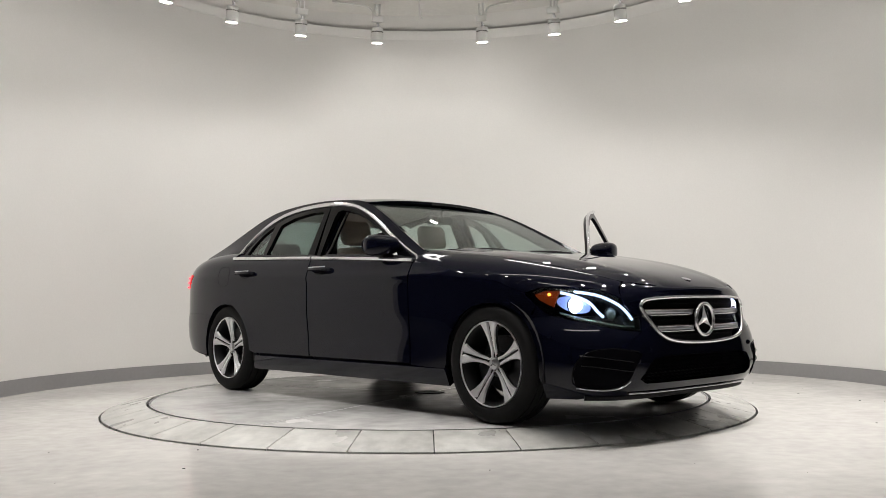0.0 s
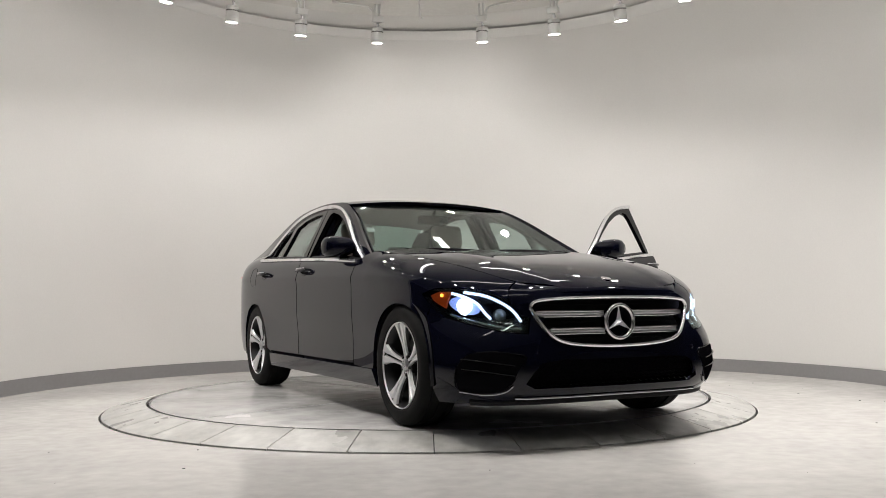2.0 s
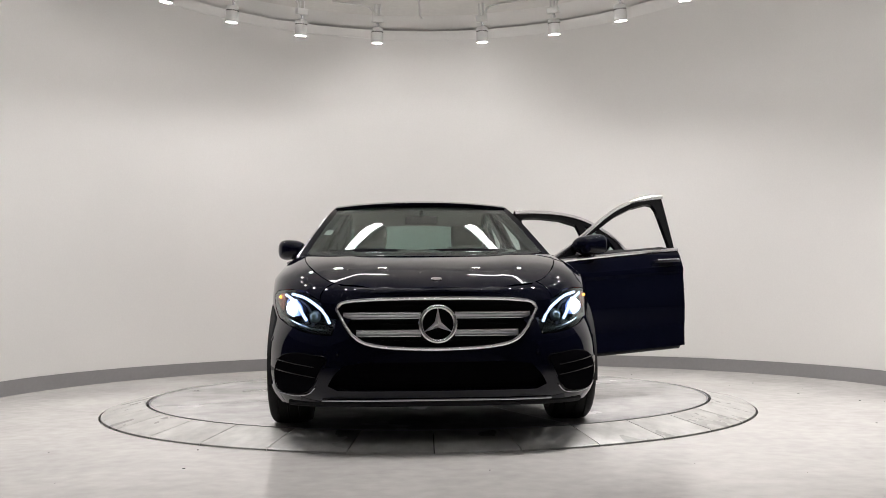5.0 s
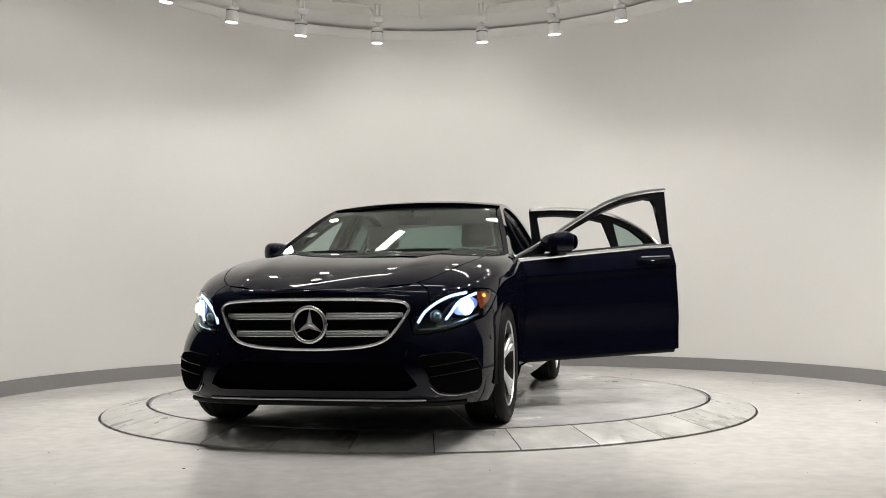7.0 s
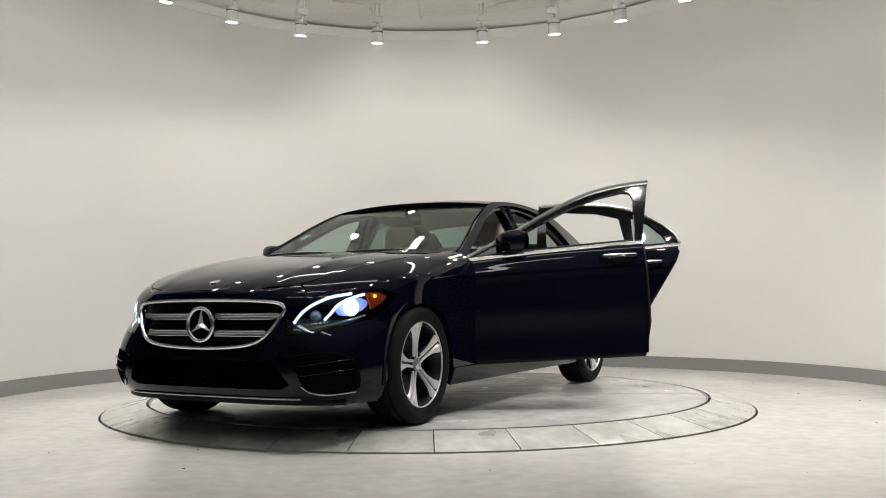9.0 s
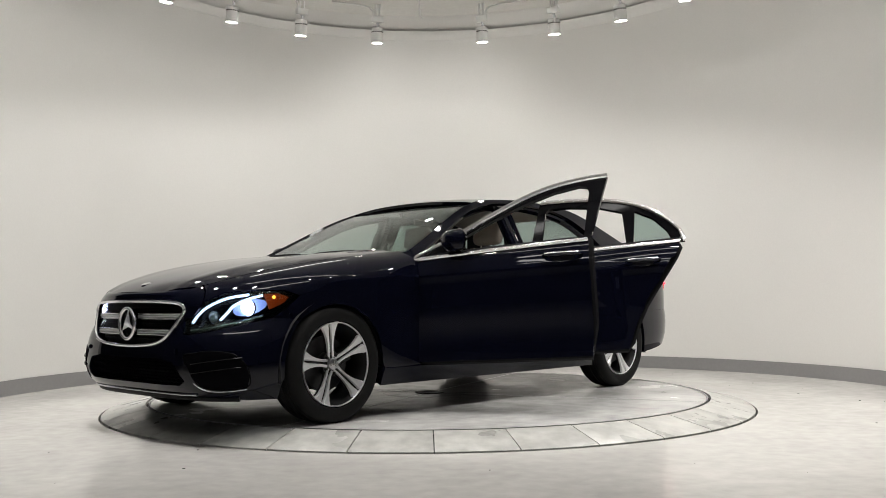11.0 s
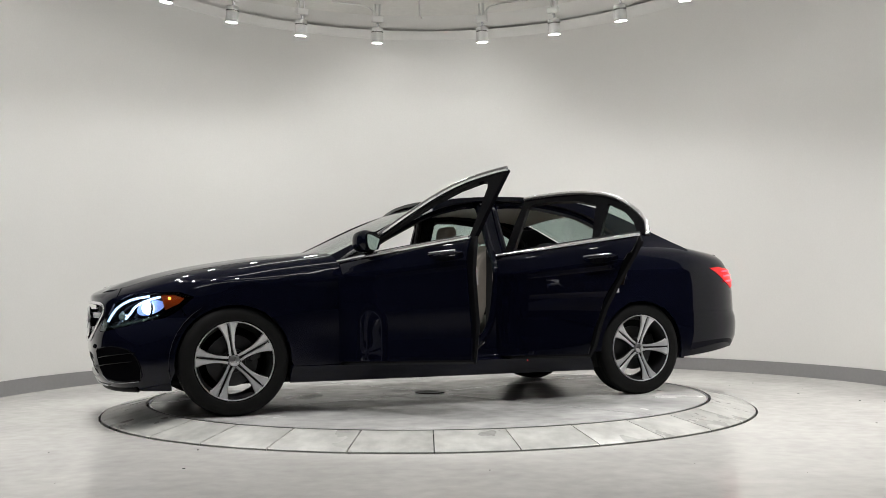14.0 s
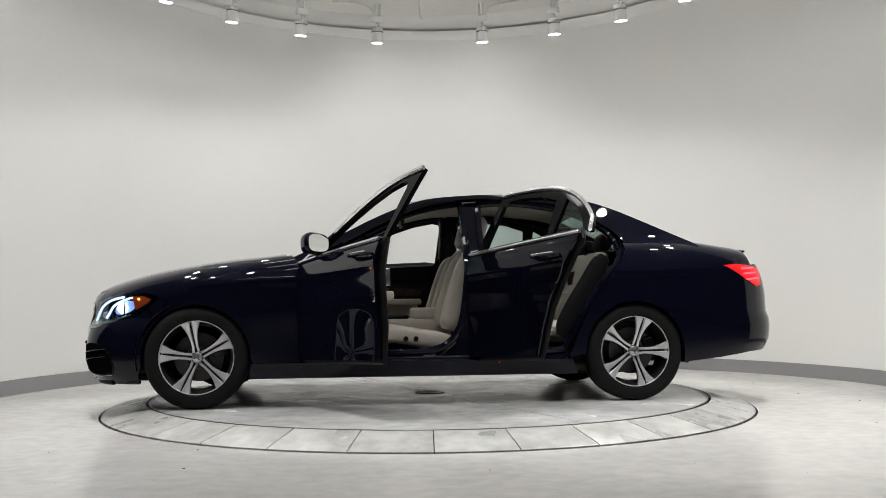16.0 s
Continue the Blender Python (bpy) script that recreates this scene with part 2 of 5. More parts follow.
def arc_band(t0, t1, z0, z1, inner, depth, steps=96, rows=1):
    """A curved wall strip with thickness."""
    bm = bmesh.new()
    grid = []
    for i in range(steps + 1):
        a = t0 + (t1 - t0) * i / steps
        col = [bm.verts.new(wall_point(a, z0 + (z1 - z0) * j / rows, inner)) for j in range(rows + 1)]
        col += [bm.verts.new(wall_point(a, z1 - (z1 - z0) * j / rows, inner + depth)) for j in range(rows + 1)]
        grid.append(col)
    n = len(grid[0])
    for a, b in zip(grid, grid[1:]):
        for j in range(n):
            bm.faces.new((a[j], a[(j + 1) % n], b[(j + 1) % n], b[j]))
    bm.faces.new(grid[0][::-1])
    bm.faces.new(grid[-1])
    bmesh.ops.recalc_face_normals(bm, faces=bm.faces)
    return bm


bm = bmesh.new()
ang = [2 * math.pi * i / 128 for i in range(128)]
inner = [bm.verts.new(((RING_OUT + 0.012) * math.cos(a), (RING_OUT + 0.012) * math.sin(a), FLOOR)) for a in ang]
outer = [bm.verts.new((14 * math.cos(a), 14 * math.sin(a), FLOOR)) for a in ang]
for i in range(128):
    j = (i + 1) % 128
    bm.faces.new((inner[i], outer[i], outer[j], inner[j]))
pit = [bm.verts.new((v.co.x, v.co.y, FLOOR - 0.12)) for v in inner]
for i in range(128):
    j = (i + 1) % 128
    bm.faces.new((inner[j], pit[j], pit[i], inner[i]))
bm.faces.new(pit)
tagged(link("floor", bm, CONCRETE, smooth=False), "pale polished concrete floor of a photo studio", "floor", kind="structure")
tagged(link("wall_round", arc_band(-104, 104, FLOOR, TOP_Z, 0.0, 0.12, 120, 30), WALL), "smooth off-white painted round studio wall", "wall", kind="structure")
tagged(link("baseboard", arc_band(-104, 104, FLOOR, FLOOR + 0.13, -0.012, 0.010), BASE), "grey vinyl baseboard along the round wall", "baseboard", kind="structure")
tagged(link("wall_upper", arc_band(-104, 104, TOP_Z + 0.07, CEIL, 0.02, 0.12), WALL), "off-white painted band between wall rim and ceiling", "wall", kind="structure")
tagged(link("trim", arc_band(-104, 104, TOP_Z, TOP_Z + 0.07, -0.03, 0.20), WHITE), "white rim along the top of the round wall", "trim", kind="structure")
bm = bmesh.new()
add_box(bm, -8, 8, -12.2, 8, CEIL, CEIL + 0.15)
tagged(link("ceiling", bm, CEILING, smooth=False), "grey painted studio ceiling", "ceiling", kind="structure")
# unseen walls closing the room, darkened for what the car's flank mirrors
for nm, box in (("wall_north", (-8, 8, 7.8, 8)), ("wall_south", (-8, 8, -12.2, -12)), ("wall_east", (7.8, 8, -12, 7.8)), ("wall_west", (-8, -7.8, -12, 7.8))):
    bm = bmesh.new()
    add_box(bm, *box, FLOOR, CEIL)
    tagged(link(nm, bm, UNLITWALL, smooth=False), "plain unseen wall, darkened to stand for the unlit studio", "wall", kind="structure")


# ---- ceiling strip lights over the entrance, which the car's paint mirrors ----
TUBE = glowing("tube_glow", (1.0, 0.98, 0.95), 15.0)
for x, y, hx, hy, turn in ((-1.15, 1.2, 0.065, 1.1, -34), (1.15, 1.2, 0.065, 1.1, 34), (0.0, -1.5, 1.5, 0.08, 0), (0.3, -3.1, 1.5, 0.08, 0), (-0.4, -4.8, 1.5, 0.08, 0)):
    spin = Matrix.Translation((x, y, 0)) @ Matrix.Rotation(radians(turn), 4, "Z") @ Matrix.Translation((-x, -y, 0))
    bm = bmesh.new()
    add_box(bm, x - hx, x + hx, y - hy, y + hy, CEIL - 0.09, CEIL, 0.01)
    bmesh.ops.transform(bm, matrix=spin, verts=bm.verts)
    fix = tagged(link("strip_light", bm, WHITE), "long white ceiling strip light, switched on", "ceiling light", "ceiling strip lights")
    bm = bmesh.new()
    add_box(bm, x - hx + 0.015, x + hx - 0.015, y - hy + 0.015, y + hy - 0.015, CEIL - 0.115, CEIL - 0.088, 0.008)
    bmesh.ops.transform(bm, matrix=spin, verts=bm.verts)
    part("diffuser", bm, TUBE, fix, "glowing white diffuser")

tagged(link("ceiling_cable", tube(spline([(-0.085, 2.62, CEIL), (-0.08, 2.62, CEIL - 0.08), (-0.07, 2.62, CEIL - 0.20), (-0.055, 2.62, CEIL - 0.235)], 5), 0.009, 8), WHITE), "short white cable hanging from the ceiling", "cable")

# ---- the turntable ----
def add_grit():
    """Crumbs and scuffs on the floor near the turntable."""
    rnd = random.Random(4)
    bm = bmesh.new()
    for _ in range(46):
        a, r = rnd.uniform(0, 2 * math.pi), rnd.uniform(2.37, 4.4)
        x, y, s = r * math.cos(a), r * math.sin(a), rnd.uniform(0.0015, 0.0045)
        if math.hypot(x, y) > 3.6 and y > -1.5:
            continue
        add_box(bm, x - s, x + s * rnd.uniform(0.5, 2), y - s, y + s, FLOOR + 0.0002, FLOOR + s * 0.7, 0, Matrix.Translation((x, y, 0)) @ Matrix.Rotation(a * 3, 4, "Z") @ Matrix.Translation((-x, -y, 0)))
    tagged(link("grit", bm, SEAM, smooth=False), "small dark crumbs scattered on the floor", "grit", kind="stuff")


def build_table():
    disc = lathe([(0.0, 0.0), (0.35, 0.0), (0.351, -0.001), (1.0, 0.0), (RING_IN - 0.03, 0.0), (RING_IN - 0.022, -0.004), (RING_IN - 0.022, -0.10), (0.0, -0.10)], 160)
    table = tagged(link("turntable", disc, DISC), "round grey polished concrete turntable set in the floor", "turntable")
    part("rim", lathe([(RING_IN - 0.020, -0.006), (RING_IN - 0.019, 0.0005), (RING_IN - 0.010, 0.0005), (RING_IN - 0.009, -0.05), (RING_IN - 0.020, -0.05)], 160, True), SATIN, table, "thin metal edge band")
    for a in (0.35, 0.35 + math.pi / 2):
        bm = bmesh.new()
        add_box(bm, -2.0, 2.0, -0.003, 0.003, 0.0002, 0.0010, 0, Matrix.Rotation(a, 4, "Z"))
        part("seam", bm, SATIN, table, "thin metal joint strip")
    part("drain", lathe([(0.0, 0.004), (0.05, 0.004), (0.055, 0.006), (0.11, 0.006), (0.115, 0.0), (0.0, 0.0)], 40), IRON, table, "round metal centre cover")
    return table


def build_ring():
    bed = lathe([(RING_IN, -0.02), (RING_OUT, FLOOR - 0.012), (RING_OUT, FLOOR - 0.05), (RING_IN, -0.09)], 160, True)
    ring = tagged(link("turntable_ring", bed, SEAM), "sloping ring of grey stone slabs round the turntable", "ring", kind="structure")
    n = 33
    gap = 0.006
    first = math.atan2(-1, 0.0087)
    bm = bmesh.new()
    half = math.pi / n
    cols = []
    for i in range(9):
        a = -half + 2 * half * i / 8
        ca, sa = math.cos(a), math.sin(a)
        row = []
        for r, z in ((RING_IN + 0.008, -0.001), (RING_IN + 0.014, 0.0), (RING_OUT - 0.012, FLOOR + 0.012), (RING_OUT - 0.004, FLOOR + 0.006), (RING_OUT - 0.004, FLOOR - 0.02), (RING_IN + 0.008, -0.03)):
            row.append(bm.verts.new((r * ca, r * sa + (gap / 2 if i == 0 else -gap / 2 if i == 8 else 0), z)))
        cols.append(row)
    for a, b in zip(cols, cols[1:]):
        for k in range(6):
            bm.faces.new((a[k], a[(k + 1) % 6], b[(k + 1) % 6], b[k]))
    bm.faces.new(cols[0][::-1])
    bm.faces.new(cols[-1])
    bmesh.ops.recalc_face_normals(bm, faces=bm.faces)
    slab = part("slab", bm, TILE, ring)
    for i in range(n):
        ob = slab if i == 0 else bpy.data.objects.new("slab", slab.data)
        if i:
            scene.collection.objects.link(ob)
            ob.parent = ring
        ob.matrix_basis = Matrix.Rotation(first + half + 2 * half * i, 4, "Z")


# ---- track lamps ----
def build_lamps():
    # housings past 120 degrees are unseen and complete the ring for the added lights
    for i, turn in enumerate(LAMP_TURNS):
        lamp = tagged(link("track_lamp", lathe([(0.0, 0.165), (0.055, 0.165), (0.062, 0.155), (0.062, 0.123), (0.058, 0.122), (0.058, 0.112), (0.064, 0.111), (0.064, 0.02), (0.066, 0.0), (0.058, 0.0), (0.055, 0.012), (0.0, 0.012)], 28), WHITE),
                      "white cylindrical ceiling spot lamp, switched on", "spot lamp", "ring of ceiling spot lamps")
        base = lamp_place(turn)
        face = math.atan2(base.x - LAMP_MID[0], base.y - LAMP_MID[1])
        lamp.matrix_basis = Matrix.Translation(base) @ Matrix.Rotation(-face, 4, "Z") @ Matrix.Rotation(radians(7), 4, "X")
        part("diffuser", lathe([(0.0, 0.004), (0.054, 0.004), (0.054, 0.010), (0.0, 0.010)], 24), GLOW, lamp, "glowing lens")
        bm = bmesh.new()
        for k in range(16):
            a = 2 * math.pi * k / 16
            add_box(bm, -0.006, 0.006, 0.056, 0.063, 0.112, 0.122, m=Matrix.Rotation(a, 4, "Z"))
        part("vent_slots", bm, SEAM, lamp)
        part("knuckle", tube([(0, 0, 0.16), (0.012, 0, 0.19), (0, 0, 0.225)], 0.014, 8), SATIN, lamp)
        bm = bmesh.new()
        add_box(bm, -0.06, 0.06, -0.035, 0.035, 0.22, 0.285, 0.006)
        part("junction_box", bm, WHITE, lamp)
        for dx in (-0.022, 0.022):
            part("stem", tube([(dx, 0, 0.28), (dx, 0, 0.42)], 0.011, 8), WHITE, lamp)
        s = 1 if turn > 0 else -1
        part("conduit", tube(spline([(0.045 * s, 0, 0.285), (0.05 * s, 0, 0.33), (0.09 * s, 0, 0.375), (0.20 * s, 0, 0.40), (0.50 * s, -0.04, 0.41)], 6), 0.010, 8), WHITE, lamp, "flexible white cable conduit")


# ---- the car's surfaces (x forwards, y to its left, origin on the ground between the axles) ----
X0, X1, NR, ZM, W0 = 1.05, -1.35, 3.25, 0.60, 0.925
FULL = curve([(1.05, 6.0), (1.25, 5.2), (1.5, 4.6), (1.85, 3.9), (2.1, 3.3), (2.3, 2.9)])   # how boxy the shoulder is, along the car
ROUND = curve([(0.15, 4.0), (0.33, 4.6), (0.45, 4.2), (0.60, 3.1)])   # how square the nose is in plan, by height
ZC = curve([(-2.60, 0.98), (-2.46, 1.05), (-2.2, 1.085), (-1.9, 1.12), (-1.4, 1.135), (-0.5, 1.10), (0.4, 1.07), (0.80, 1.04), (1.0, 1.012), (1.26, 0.988), (1.67, 0.928), (2.0, 0.853), (2.2, 0.785), (2.265, 0.752), (2.31, 0.73)])
NOSE = curve([(0.15, 2.17), (0.24, 2.245), (0.33, 2.27), (0.45, 2.272), (0.6, 2.265)])
TAIL = curve([(0.20, -2.50), (0.30, -2.62), (0.42, -2.69), (0.52, -2.695), (0.6, -2.665)])
LEAN = curve([(0.6, 0.0), (0.72, 0.006), (0.82, 0.026), (0.92, 0.058), (1.06, 0.10)])   # how far the tail leans forwards, by height
LOW = curve([(0.15, 0.955), (0.22, 0.980), (0.30, 0.986), (0.42, 0.992), (0.6, 1.0)])
SPAN = 1.6


def body(u, v):
    """The car's left flank: u runs along it and round its ends, v up it and over the shoulder."""
    z = v if v <= ZM else ZM
    if u > X0:
        f = min((u - X0) / SPAN, 1.0) * math.pi / 2
        x = X0 + (NOSE(z) - X0) * math.sin(f) ** (2 / ROUND(z))
        w = W0 * max(math.cos(f), 0.0) ** (2 / ROUND(z))
    elif u < X1:
        f = min((X1 - u) / SPAN, 1.0) * math.pi / 2
        s = math.sin(f) ** (2 / NR)
        x = X1 + (TAIL(z) - X1) * s
        w = W0 * max(math.cos(f), 0.0) ** (2 / NR)
    else:
        x, w = u, W0
    if v > ZM:
        p = ((v - ZM) / 0.9) ** 2.2 * math.pi / 2
        z = ZM + (ZC(x) - ZM) * math.sin(p) ** (2 / FULL(x))
        lean = LEAN(z) * s ** 4 if u < X1 else 0.0
        return Vector((x + lean, w * max(math.cos(p), 0.0) ** (2 / FULL(x)) + crease(x, z), z))
    return Vector((x, w * LOW(v) + crease(x, v), v))


def crease(x, z):
    """The shoulder line and the hollow above the sill."""
    line = 0.84 + 0.045 * (0.8 - x) / 2.4
    near = 1 if -1.9 < x < 1.5 else max(0.0, 1 - (abs(x + 0.2) - 1.7) / 0.35)
    mid = max(0.0, 1 - (x / 1.15) ** 4)
    return near * 0.0095 * math.exp(-abs((z - line) / 0.034) ** 1.7) - mid * 0.009 * math.exp(-((z - 0.46) / 0.13) ** 2)


def at_x(x, z):
    """Domain point at side-view place (x, z)."""
    if x > X0:
        s = min((x - X0) / (NOSE(min(z, ZM)) - X0), 1.0)
        u = X0 + SPAN * math.asin(s ** (ROUND(z) / 2)) / (math.pi / 2)
    elif x < X1:
        s = min((X1 - x) / (X1 - TAIL(min(z, ZM))), 1.0)
        u = X1 - SPAN * math.asin(s ** (NR / 2)) / (math.pi / 2)
    else:
        u = x
    if z <= ZM:
        return (u, z)
    k = min((z - ZM) / (ZC(x) - ZM), 1.0)
    return (u, ZM + 0.9 * (math.asin(k ** (FULL(x) / 2)) / (math.pi / 2)) ** (1 / 2.2))


def at_y(y, z, rear=False):
    """Domain point at front-view place (y, z), near the nose or the tail."""
    k, x = 0.0, 2.0
    for _ in range(8):
        w = W0 * (LOW(z) if z <= ZM else max(1e-4, 1 - k ** FULL(x)) ** (1 / FULL(x)))
        q = min(abs(y) / w, 1.0)
        f = math.acos(q ** ((NR if rear else ROUND(z)) / 2))
        u = (X1 - SPAN * f / (math.pi / 2)) if rear else (X0 + SPAN * f / (math.pi / 2))
        x = body(u, min(z, ZM)).x
        k = min((z - ZM) / max(0.02, ZC(x) - ZM), 0.995) if z > ZM else 0.0
    return (u, z if z <= ZM else ZM + 0.9 * (math.asin(k ** (FULL(x) / 2)) / (math.pi / 2)) ** (1 / 2.2))


def on_top(x, y):
    """Domain point on the shoulder or hood at plan place (x, y)."""
    u = at_x(x, 0.5)[0] if x <= X0 and x >= X1 else None
    if u is None:
        u = at_x(x, ZM)[0]
    w = body(u, ZM).y
    q = min(y / w, 1.0)
    return (u, ZM + 0.9 * (math.acos(q ** (FULL(x) / 2)) / (math.pi / 2)) ** (1 / 2.2))


def deck(x, y):
    """The hood's and the boot lid's upper face over the plan (x, y)."""
    w = body(at_x(x, ZM)[0], ZM).y
    q = min(abs(y) / max(w, 0.01), 0.999)
    z = ZM + (ZC(x) - ZM) * (1 - q ** FULL(x)) ** (1 / FULL(x))
    lean = LEAN(z) * min(1.0, (X1 - x) / (X1 - TAIL(ZM))) ** 4 if x < X1 else 0.0
    return Vector((x + lean, y, z))


def cabin(x, z):
    """The leaning side of the cabin over the belt line."""
    bow = 1 - 0.035 * ((x + 0.35) / 1.2) ** 2
    foot = min(1.0, max(0.0, (-1.36 - x) / 0.25)) * 0.055 * max(0.0, (1.19 - z) / 0.15) ** 2
    return Vector((x, (0.868 - 0.50 * (z - 0.95) - 0.06 * (z - 0.95) ** 2) * bow + foot, z))


BELT = curve([(-1.45, 1.042), (-0.34, 1.003), (0.3, 0.975), (0.84, 0.943)])
ARC = spline([(0.83, 0.945), (0.66, 1.02), (0.50, 1.10), (0.30, 1.205), (0.10, 1.30), (-0.10, 1.365), (-0.35, 1.40), (-0.63, 1.405), (-0.92, 1.383), (-1.14, 1.325), (-1.31, 1.225), (-1.415, 1.125), (-1.46, 1.047)], 4)
RAIL = spline([(0.88, 0.975), (0.70, 1.062), (0.50, 1.163), (0.28, 1.275), (0.06, 1.366), (-0.15, 1.415), (-0.60, 1.442), (-1.05, 1.420), (-1.32, 1.365), (-1.62, 1.24), (-1.90, 1.11), (-1.98, 1.065)], 4)
RAIL_Z = curve(sorted([(p[0], p[1]) for p in RAIL]))
ROOF_Z = curve([(-1.98, 1.085), (-1.9, 1.14), (-1.55, 1.345), (-1.3, 1.425), (-1.0, 1.462), (-0.6, 1.478), (-0.2, 1.458), (0.05, 1.418), (0.30, 1.31), (0.55, 1.19), (0.85, 1.015)])


def roof(x, y):
    """Windscreen, roof and rear window in one sweep over the plan."""
    e = cabin(x, RAIL_Z(x)).y
    q = min(abs(y) / e, 1.0)
    return Vector((x, y, RAIL_Z(x) + (ROOF_Z(x) - RAIL_Z(x)) * (1 - q ** 2.3)))


def screen(b, a):
    """The windscreen: b across from -1 to 1, a from its foot (0) to its head (1)."""
    side = cabin(0.80 - 0.86 * a, RAIL_Z(0.80 - 0.86 * a))
    mid = Vector((0.90 - 0.93 * a, 0, 0.995 + 0.430 * a + 0.04 * a * (1 - a)))
    k = 1 - abs(b) ** 2.2
    return Vector((side.x + (mid.x - side.x) * k, (side.y - 0.035) * b, side.z - 0.008 + (mid.z - side.z) * k))


def backlight(b, a):
    side = cabin(-1.93 + 0.63 * a, RAIL_Z(-1.93 + 0.63 * a))
    mid = Vector((-2.02 + 0.70 * a, 0, 1.105 + 0.315 * a + 0.06 * a * (1 - a)))
    k = 1 - abs(b) ** 2.4
    return Vector((side.x + (mid.x - side.x) * k, (side.y - 0.05) * b, side.z - 0.006 + (mid.z - side.z) * k))


def wheel_arc(cx, t0, t1, n=14, r=0.351):
    return [(cx + r * math.cos(radians(t0 + (t1 - t0) * i / n)), 0.328 + r * math.sin(radians(t0 + (t1 - t0) * i / n))) for i in range(n + 1)]


def xz(points):
    return [at_x(*p) for p in points]


def both(name, bm, mat, parent, label=""):
    """The left part and its mirror image."""
    other = mirrored(bm)
    a = part(name, bm, mat, parent, label)
    b = part(name, other, mat, parent, label)
    return a, b


def strip(points, f, lift, width, thick=0.006):
    """A slim raised moulding along domain points on a surface f: a bar pushed out by lift."""
    return tube([Vector(f(*p)) + Vector((0, lift, 0)) for p in points], width, 8, flat=1.0)


def door_pose(h, turn, lean):
    return Matrix.Translation(h) @ Matrix.Rotation(radians(-turn), 4, "Z") @ Matrix.Rotation(radians(lean), 4, "Y") @ Matrix.Translation(-Vector(h))


FRONT_SKIN = [(0.785, 0.312), (0.785, 0.60), (0.783, 0.80), (0.80, 0.94)] + [(x, BELT(x)) for x in (0.6, 0.4, 0.2, 0.0, -0.2, -0.310)] + [(-0.312, 0.8), (-0.315, 0.5), (-0.302, 0.312)]
REAR_SKIN = [(-0.314, 0.312), (-0.327, 0.5), (-0.325, 0.8), (-0.322, BELT(-0.32))] + [(x, BELT(x)) for x in (-0.6, -0.8, -1.0, -1.2, -1.41)] + [(-1.405, 1.0), (-1.37, 0.93), (-1.26, 0.77), (-1.15, 0.61), (-1.085, 0.48), (-1.04, 0.36), (-1.02, 0.312)]


def arc_between(x0, x1):
    return [p[:2] for p in ARC if min(x0, x1) < p[0] < max(x0, x1)]


